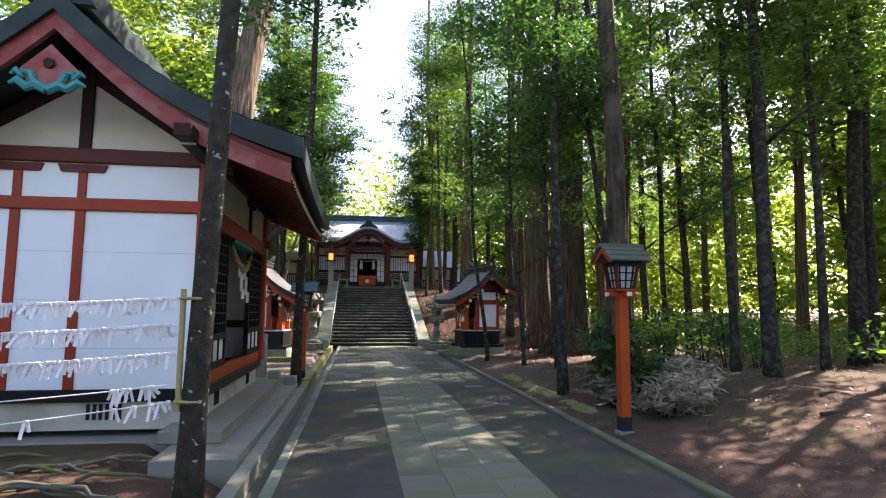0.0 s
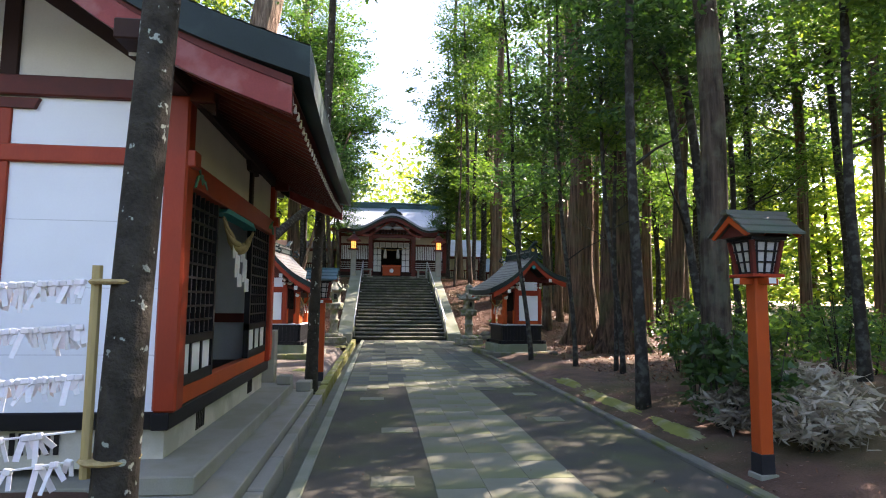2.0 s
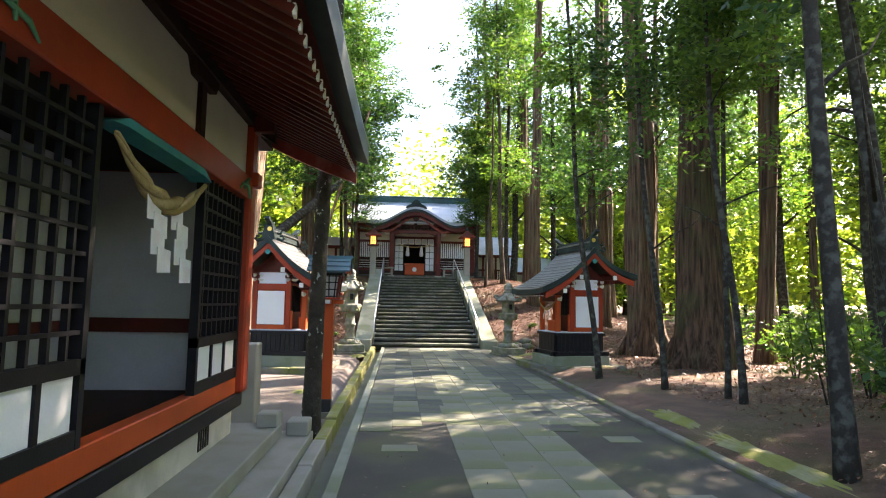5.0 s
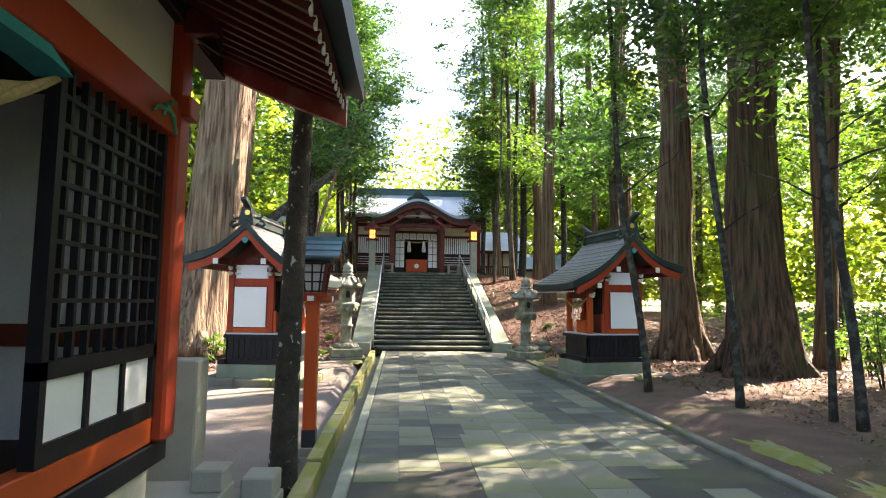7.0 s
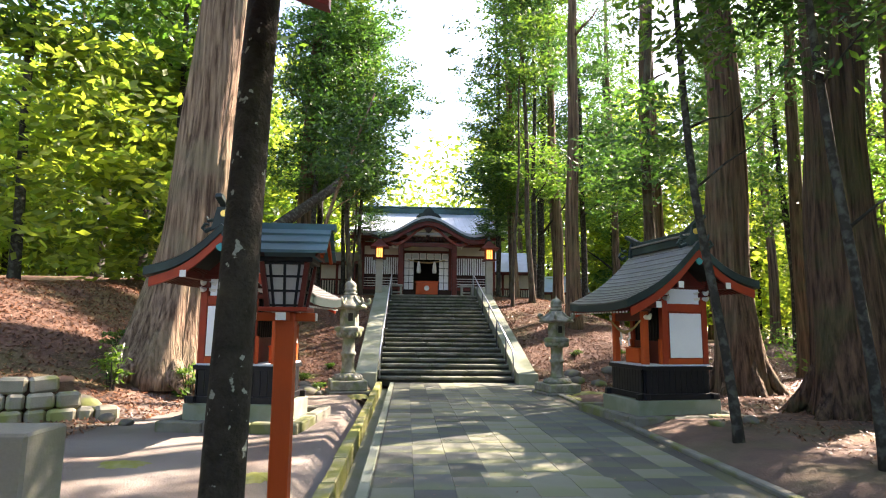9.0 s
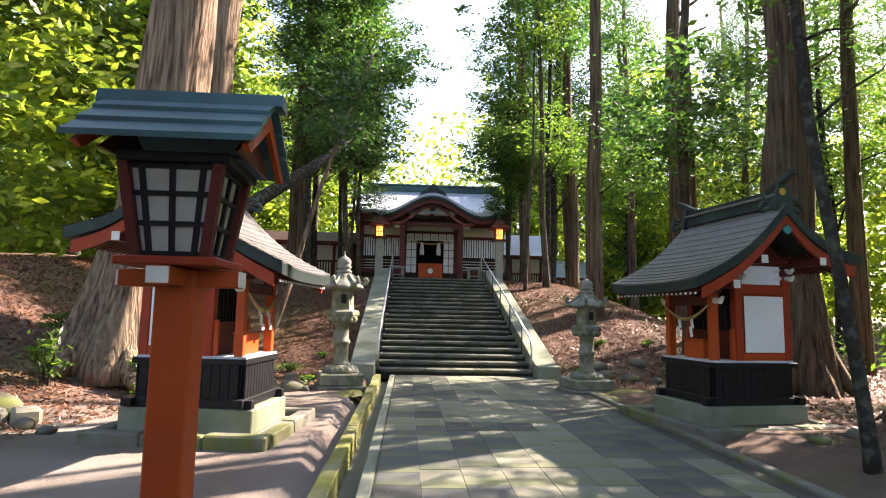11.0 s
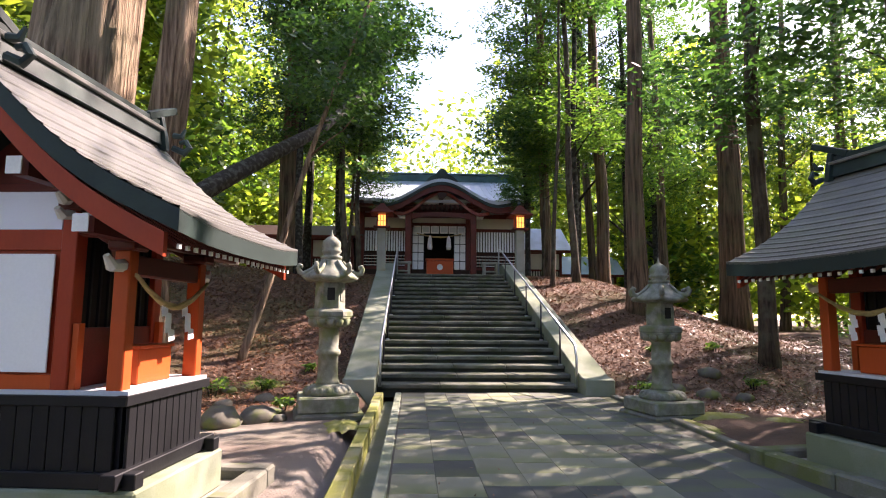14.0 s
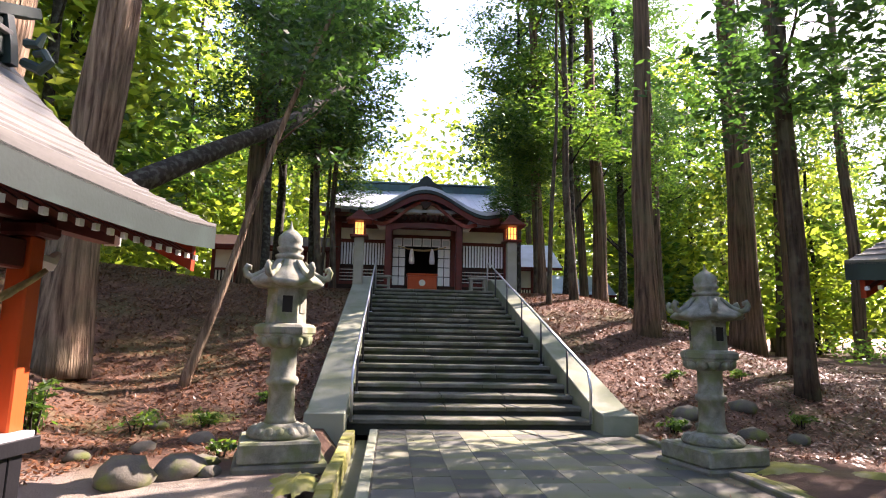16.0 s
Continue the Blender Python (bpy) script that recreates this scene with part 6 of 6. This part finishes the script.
# low boughs before the hall roof
for x, y, dx in ((-2.5, 37.4, 0.9), (5.1, 37.2, -0.7), (4.75, 38.6, -0.4)):
    tree("leafy_tree", x, y, 0.07, 9, "slender leafy tree with low boughs before the hall", M_BARK, (0.2, 0), [(("slim", 0), dx, 0.1, 3.7, 0.75, 0.42), (("slim", 1), dx * 0.5, -0.2, 4.7, 0.9, 0.5), (("slim", 0), 0.1, 0, 6.2, 1.1, 0.7), (("slim", 1), 0, 0.2, 8.0, 1.2, 0.8)], 1.2, 5, 0.4, 1.2, 8)

# far woods that close the view
n = 170000
ang = npr.uniform(0, 2 * np.pi, n)
rad = npr.uniform(30, 60, n)
hz = npr.uniform(0, 1, n) ** 1.2 * (15 + 4 * np.sin(ang * 5) + 3 * np.sin(ang * 13 + 1)) * np.where(np.abs(ang - np.pi / 2) < 0.14, 0.68, 1.0)
hz *= np.where(np.sin(ang) < -0.25, 0.35, 1.0)
hz *= np.where((ang > 0.0) & (ang < 1.15), 0.75, 1.0) * np.where((np.cos(ang) < -0.3) & (np.sin(ang) < 0.8), 0.6, 1.0)
pp = np.stack([1 + rad * np.cos(ang), 22 + rad * np.sin(ang), hz + np.where(np.sin(ang) > 0.3, 2.0, 0.0)], 1)
tagged(new("far_woods", leaf_mesh("far_woods", pp, npr.uniform(0.3, 0.75, n), M_FARLEAF, 0.2, narrow=0.55)), "distant green woods with sunlight put into their leaf colour", "woods", kind="stuff")

# ---- undergrowth ----
def shrub(x, y, rx, rz, n, size, material, lab, zc=None, name="shrub", stems=5, droop=0.3, narrow=0.42):
    z = ground_z(x, y)
    th = thing(name, (x, y, z - 0.02), lab, "shrub", "undergrowth")
    p, c = clumped(max(6, n // 18), 18, rx, rz, rx * 0.22, 0.1)
    p[:, 2] = np.abs(p[:, 2] + rz * 0.9) * 1.0 + 0.06
    for k in range(stems):
        a = 6.283 * k / stems
        b = tube([(0.04 * math.cos(a), 0.04 * math.sin(a), -0.05), (rx * 0.3 * math.cos(a), rx * 0.3 * math.sin(a), rz * 0.9), (rx * 0.55 * math.cos(a), rx * 0.55 * math.sin(a), rz * 1.7)], [0.018, 0.012, 0.005], 5)
        part("stem", b, M_SMOOTH, th)
    o = new("leaves", leaf_mesh("leaves", p, npr.uniform(0.7, 1.3, len(p)) * size, material, droop, narrow=narrow))
    o.parent = th
    return th


shrub(4.75, 8.75, 0.42, 0.75, 900, 0.15, M_SHRUB, "glossy dark evergreen bush beside the lantern post")
shrub(4.95, 8.1, 0.35, 0.55, 500, 0.14, M_SHRUB, "glossy dark evergreen bush beside the lantern post")
shrub(5.3, 10.3, 0.40, 0.75, 600, 0.14, M_SHRUB, "glossy dark evergreen bush by the trunk")
for x, y, rx in ((5.0, 7.5, 0.45), (5.5, 7.9, 0.5), (5.9, 8.4, 0.45), (4.7, 8.5, 0.3), (6.2, 9.2, 0.4)):
    shrub(x, y, rx, 0.26, 900, 0.17, M_DRY, "pale dried bamboo grass heap", name="dry_grass", droop=0.2, narrow=0.22)
for x, y in ((6.4, 10.0), (7.0, 11.4), (8.3, 11.0), (8.8, 12.6), (7.9, 14.0), (9.6, 11.8), (10.4, 13.6), (6.6, 13.2), (8.9, 17.2), (10.2, 19.0)):
    shrub(x, y, 0.6, 0.8, 600, 0.12, M_LEAF2 if rnd.random() < 0.6 else M_LEAF, "loose green undergrowth shrub")
for x, y in ((-5.3, 21.0), (-4.1, 21.6), (-5.9, 22.4), (-4.3, 24.6)):
    shrub(x, y, 0.32, 0.4, 300, 0.16, M_LEAF2, "fern and bamboo grass at the cedar's foot", name="fern", narrow=0.25)
for x, y, s in ((-2.6, 25.8, 0.22), (-3.4, 25.4, 0.3), (-2.0, 27.0, 0.15), (4.35, 25.6, 0.2), (5.6, 28.2, 0.2), (6.6, 25.9, 0.2), (7.2, 28.5, 0.2), (-1.9, 24.1, 0.16)):
    shrub(x, y, s, s * 0.5, 200, 0.10, M_LEAF2, "low green fern on the leafy bank", name="fern", stems=3, narrow=0.3)

# low green growth under the eastern trees
n = 900
cx, cy = npr.uniform(8.6, 30, n), npr.uniform(5, 36, n)
keep = (cx > 9.5 + 0.25 * np.abs(cy - 16)) & (npr.uniform(0, 1, n) < 0.75)
cx, cy = cx[keep], cy[keep]
hh = npr.uniform(0.25, 0.75, len(cx))
pp = []
for a, b, h in zip(cx, cy, hh):
    z = ground_z(a, b)
    q = npr.normal(0, 1, (34, 3)) * np.array([0.42, 0.42, 0.35]) * (0.5 + h)
    pp.append(np.stack([a + q[:, 0], b + q[:, 1], z + 0.05 + h * 0.6 + np.abs(q[:, 2])], 1))
pp = np.concatenate(pp)
tagged(new("undergrowth", leaf_mesh("undergrowth", pp, npr.uniform(0.12, 0.26, len(pp)), M_LEAF2, 0.1, narrow=0.4)), "low leafy green undergrowth beneath the trees", "undergrowth", kind="stuff")

# fallen leaves
def litter(nm, n, fx, size, material, lab):
    pts = []
    while len(pts) < n:
        x, y = fx()
        pts.append((x, y, ground_z(x, y) + 0.012 + 0.02 * rnd.random()))
    me = leaf_mesh(nm, np.array(pts), npr.uniform(0.5, 1.4, n) * size, material, 0.0, narrow=0.5, flat=0.8)
    return tagged(new(nm, me), lab, "leaf litter", kind="stuff")


def on_left():
    while True:
        x, y = rnd.uniform(-11, -1.25), rnd.uniform(17, 37)
        if (y > 24.0 or x < -4.2 + (y - 19) * 0.25) and rnd.random() < 1.0:
            return x, y


def on_right():
    while True:
        x, y = rnd.uniform(3.9, 14), rnd.uniform(12, 38)
        if y > 23.5 or (x > 5.2 and rnd.random() < 0.35):
            return x, y


def on_near():
    while True:
        x, y = rnd.uniform(3.9, 12), rnd.uniform(1, 13)
        return x, y


litter("fallen_leaves", 60000, on_left, 0.085, M_LITTER, "russet fallen leaves covering the bank")
litter("fallen_leaves", 60000, on_right, 0.085, M_LITTER, "russet fallen leaves covering the bank")
litter("fallen_leaves", 3500, on_near, 0.055, M_LITTER, "scattered fallen leaves on bare earth")
pts = [(rnd.uniform(-0.1, 3.7), rnd.uniform(1, 26), 0.012) for _ in range(620)]
tagged(new("path_leaves", leaf_mesh("path_leaves", np.array(pts), npr.uniform(0.025, 0.055, len(pts)), M_LITTER, 0.0, flat=0.95)), "a few small fallen leaves on the paving", "leaf litter", kind="stuff")


def moss_patch(x, y, rx, ry):
    b = bmesh.new()
    o = rnd.random() * 30
    rings = []
    for r in (0.0001, 0.4, 0.75, 1.0):
        ring = []
        for k in range(44):
            a = 2 * math.pi * k / 44
            q = r * (1 + 0.45 * noise.noise(Vector((math.cos(a) * 1.6 + o, math.sin(a) * 1.6, 0))) + 0.5 * noise.noise(Vector((math.cos(a) * 5 + o, math.sin(a) * 5, r))))
            px, py = x + rx * q * math.cos(a), y + ry * q * math.sin(a)
            ring.append(b.verts.new((px, py, max(ground_z(px, py), 0.0) + 0.035 * (1 - r) + 0.012 - 0.02 * (r == 1.0))))
        rings.append(ring)
    for p_, q_ in zip(rings, rings[1:]):
        for k in range(44):
            b.faces.new((p_[k], p_[(k + 1) % 44], q_[(k + 1) % 44], q_[k]))
    solid("moss_patch", b, M_MOSS, "bright yellow-green moss on bare earth", "moss", "moss patches", smooth=True)


for x, y, rx, ry in ((4.2, 11.2, 0.17, 1.2), (4.22, 13.2, 0.13, 0.8), (4.25, 8.9, 0.14, 0.6), (-1.3, 15.8, 0.18, 0.2), (-2.9, 16.4, 0.25, 0.2), (4.5, 23.3, 0.5, 0.3), (-2.7, 26.2, 0.5, 0.35), (5.2, 22.8, 0.25, 0.2), (-0.85, 22.9, 0.2, 0.5), (3.95, 22.8, 0.14, 0.7)):
    moss_patch(x, y, rx, ry)


# rocks, roots and dead branches
def rock(x, y, s, lab="rounded mossy field stone on the ground"):
    b = bmesh.new()
    bmesh.ops.create_icosphere(b, subdivisions=2, radius=1.0)
    o = rnd.random() * 50
    for v in b.verts:
        k = 1 + 0.35 * noise.noise(v.co * 1.3 + Vector((o, 0, 0)))
        v.co = Vector((v.co.x * s * 1.2 * k, v.co.y * s * k, v.co.z * s * 0.7 * k))
    ob_ = solid("rock", b, M_ROCK, lab, "rock", "rocks", smooth=True)
    ob_.matrix_world = pose(x, y, ground_z(x, y) + s * 0.25, 0, 0, rnd.random() * 360)


for x, y, s in ((-1.95, 23.6, 0.14), (-2.05, 23.15, 0.22), (-2.42, 22.85, 0.27), (-1.75, 23.2, 0.11), (-2.9, 24.4, 0.14), (-2.4, 25.0, 0.16), (-1.7, 25.2, 0.12), (-3.2, 25.7, 0.12), (-5.2, 19.8, 0.22), (-5.6, 19.5, 0.26), (-4.9, 19.5, 0.16), (-4.5, 19.3, 0.13), (-6.1, 19.2, 0.25), (-6.0, 19.9, 0.24), (-4.1, 19.1, 0.1),
                (4.9, 25.6, 0.2), (5.4, 25.3, 0.18), (5.0, 26.4, 0.22), (4.6, 25.9, 0.16), (5.9, 25.0, 0.15), (6.2, 26.8, 0.2), (-3.4, 23.9, 0.12), (4.9, 18.3, 0.1), (5.6, 18.6, 0.12)):
    rock(x, y, s)
wall = thing("dry_stone_wall", (-6.35, 18.55, 0.0), "low sunlit wall of mossy stacked stones at the foot of the bank", "stone wall", kind="structure", rz=31)
wr = random.Random(9)
for row in range(3):
    u = -1.6 + 0.15 * row
    while u < 1.95 - 0.45 * row:
        w, h = wr.uniform(0.24, 0.42), 0.25
        m = Matrix.Translation((u + w / 2, 0.07 * row + wr.uniform(-0.03, 0.03), 0.10 + 0.245 * row)) @ Matrix.Rotation(wr.uniform(-0.09, 0.09), 4, "Y") @ Matrix.Rotation(wr.uniform(-0.15, 0.15), 4, "Z")
        part("stone", box(-w / 2 + 0.008, w / 2 - 0.008, -0.16, 0.16, -h / 2, h / 2, 0.045, m), M_WALLST, wall)
        u += w
part("earth_fill", prism([(-0.02, -0.1), (0.9, -0.1), (1.6, 0.45), (0.5, 0.68), (0.12, 0.62)], -1.55, 1.5, "yz"), M_GROUND, wall, "earth and leaves heaped behind the stones")
for k in range(16):
    a, x0, y0 = rnd.uniform(-0.6, 0.6), rnd.uniform(-3.6, -1.5), rnd.uniform(4.6, 6.0)
    pts = [(x0 + 0.18 * j * math.cos(a) + 0.06 * rnd.uniform(-1, 1), y0 + 0.18 * j * math.sin(a) + 0.05 * rnd.uniform(-1, 1), 0.11 + 0.05 * math.sin(j * 1.1)) for j in range(6)]
    solid("tree_root", tube(pts, [0.02, 0.022, 0.02, 0.017, 0.012, 0.006], 6), M_ROCK, "knotted bare root on dark earth", "root", "tree roots", smooth=True)
for x, y, a in ((7.0, 7.0, 0.5), (8.4, 7.4, -0.6), (6.3, 6.2, 0.1)):
    z = ground_z(x, y)
    solid("dead_branch", tube([(x, y, z + 0.03), (x + 0.3 * math.cos(a), y + 0.3 * math.sin(a), z + 0.05), (x + 0.7 * math.cos(a), y + 0.7 * math.sin(a), z + 0.03)], [0.03, 0.025, 0.01], 6), M_BARK, "dead fallen branch on bare earth", "branch", smooth=True)

# ---- paper fortunes tied on cords ----
ang_l = thing("fortune_rack", (-0.78, 4.85, 0), "white paper fortunes tied on cords to a bamboo pole", "fortune rack")
part("bamboo_pole", tube([(-0.105, -0.05, 0.78), (-0.105, -0.05, 1.80)], 0.025, 8), M_BAMBOO, ang_l, "dry bamboo pole")
for zz in (0.86, 1.72):
    part("binding", lathe([(0.13, -0.012), (0.142, 0), (0.13, 0.012)], 14, (-0.015, 0.0, zz)), M_ROPE, ang_l)


def fortune():
    """A strip knotted round the cord, with two flat tails hanging at a slant."""
    b = bmesh.new()
    add_box(b, -0.019, 0.019, -0.012, 0.012, -0.018, 0.012, 0.004)
    for s in (-1, 1):
        ln, w = rnd.choice((0.06, 0.08, 0.10, 0.13)), rnd.uniform(0.011, 0.016)
        m = Matrix.Translation((0.009 * s, 0.004 * s, -0.008)) @ Matrix.Rotation(rnd.uniform(0.05, 0.5) * -s, 4, "Y") @ Matrix.Rotation(rnd.uniform(-0.3, 0.3), 4, "X")
        add_box(b, -w, w, -0.0015, 0.0015, -ln, 0.0, 0, m)
    return mesh_of(b, "paper_strip", M_PAPER)


FORTUNES = [fortune() for _ in range(10)]
for li, (z0, z1, dens) in enumerate(((1.72, 1.68, 1.0), (1.50, 1.42, 1.0), (1.26, 1.15, 0.9), (1.00, 0.82, 0.11), (0.86, 0.58, 0.09))):
    pa, pb = Vector((-0.16, -0.05, z0)), Vector((-3.4, -0.1, z1))
    cord = part("cord", tube([pa.lerp(pb, t / 10) - Vector((0, 0, 0.05 * math.sin(math.pi * t / 10))) for t in range(11)], 0.006, 5), M_PAPER, ang_l, "white cord")
    for k in range(int(88 * dens)):
        t = ((k + rnd.random()) / 88) ** 1.12 if dens > 0.5 else rnd.choice((0.02, 0.05, 0.08, 0.11, 0.30, 0.62)) + rnd.uniform(-0.015, 0.04)
        p = pa.lerp(pb, t) - Vector((0, 0, 0.05 * math.sin(math.pi * t)))
        o = new("paper_strip", rnd.choice(FORTUNES))
        o.parent = cord
        o.location = p
        o.rotation_euler = (rnd.uniform(-0.3, 0.3), rnd.uniform(-0.25, 0.25), rnd.uniform(-0.5, 0.5))

# ---- paving slabs ----
_slab_meshes = {}


def slab(w, l, material):
    key = (round(w, 2), round(l, 2), material.name)
    if key not in _slab_meshes:
        _slab_meshes[key] = mesh_of(box(-w / 2 + 0.0015, w / 2 - 0.0015, -l / 2 + 0.0015, l / 2 - 0.0015, -0.05, 0.0, 0.003), "slab", material)
    return _slab_meshes[key]


ps = random.Random(5)
count = 0


def lay(x, y, w, l, material, dz=0.0):
    o = new("slab", slab(w, l, material))
    o.parent = path_bed
    o.location = (x + w / 2, y + l / 2, 0.006 + 0.004 * ps.random() + dz)
    o.rotation_euler = (ps.uniform(-0.004, 0.004), ps.uniform(-0.004, 0.004), ps.uniform(-0.006, 0.006))


# pale centre strip
for col in range(3):
    y = -2.0 + 0.27 * col
    while y < 15.5:
        l = ps.choice((0.6, 0.75, 0.9))
        lay(1.02 + 0.45 * col, y, 0.45, l, M_SLAB)
        y += l
# paved court toward the stairs
cols = [(-0.10 + 0.4 * k, 0.4) for k in range(9)]
for ci, (x, w) in enumerate(cols):
    y = 15.6 + 0.2 * (ci % 2) if 1.0 < x < 2.3 else (12.6 + 0.3 * (ci % 3))
    while y < 25.9:
        l = ps.choice((0.4, 0.6, 0.6))
        if 1.0 < x < 2.3:
            mm = M_SLAB if ps.random() < 0.93 else M_DSLAB
        elif x <= 1.0:
            mm = M_DSLAB if ps.random() < 0.55 else M_SLAB
        else:
            mm = M_DSLAB if ps.random() < 0.72 else M_SLAB
        lay(x, y, w, min(l, 26.2 - y), mm)
        y += l
for x, y in ((0.3, 4.2), (0.55, 9.2), (0.2, 11.6), (2.7, 9.8), (2.9, 12.0), (0.45, 7.1)):
    lay(x, y, 0.4, 0.3, M_SLAB)
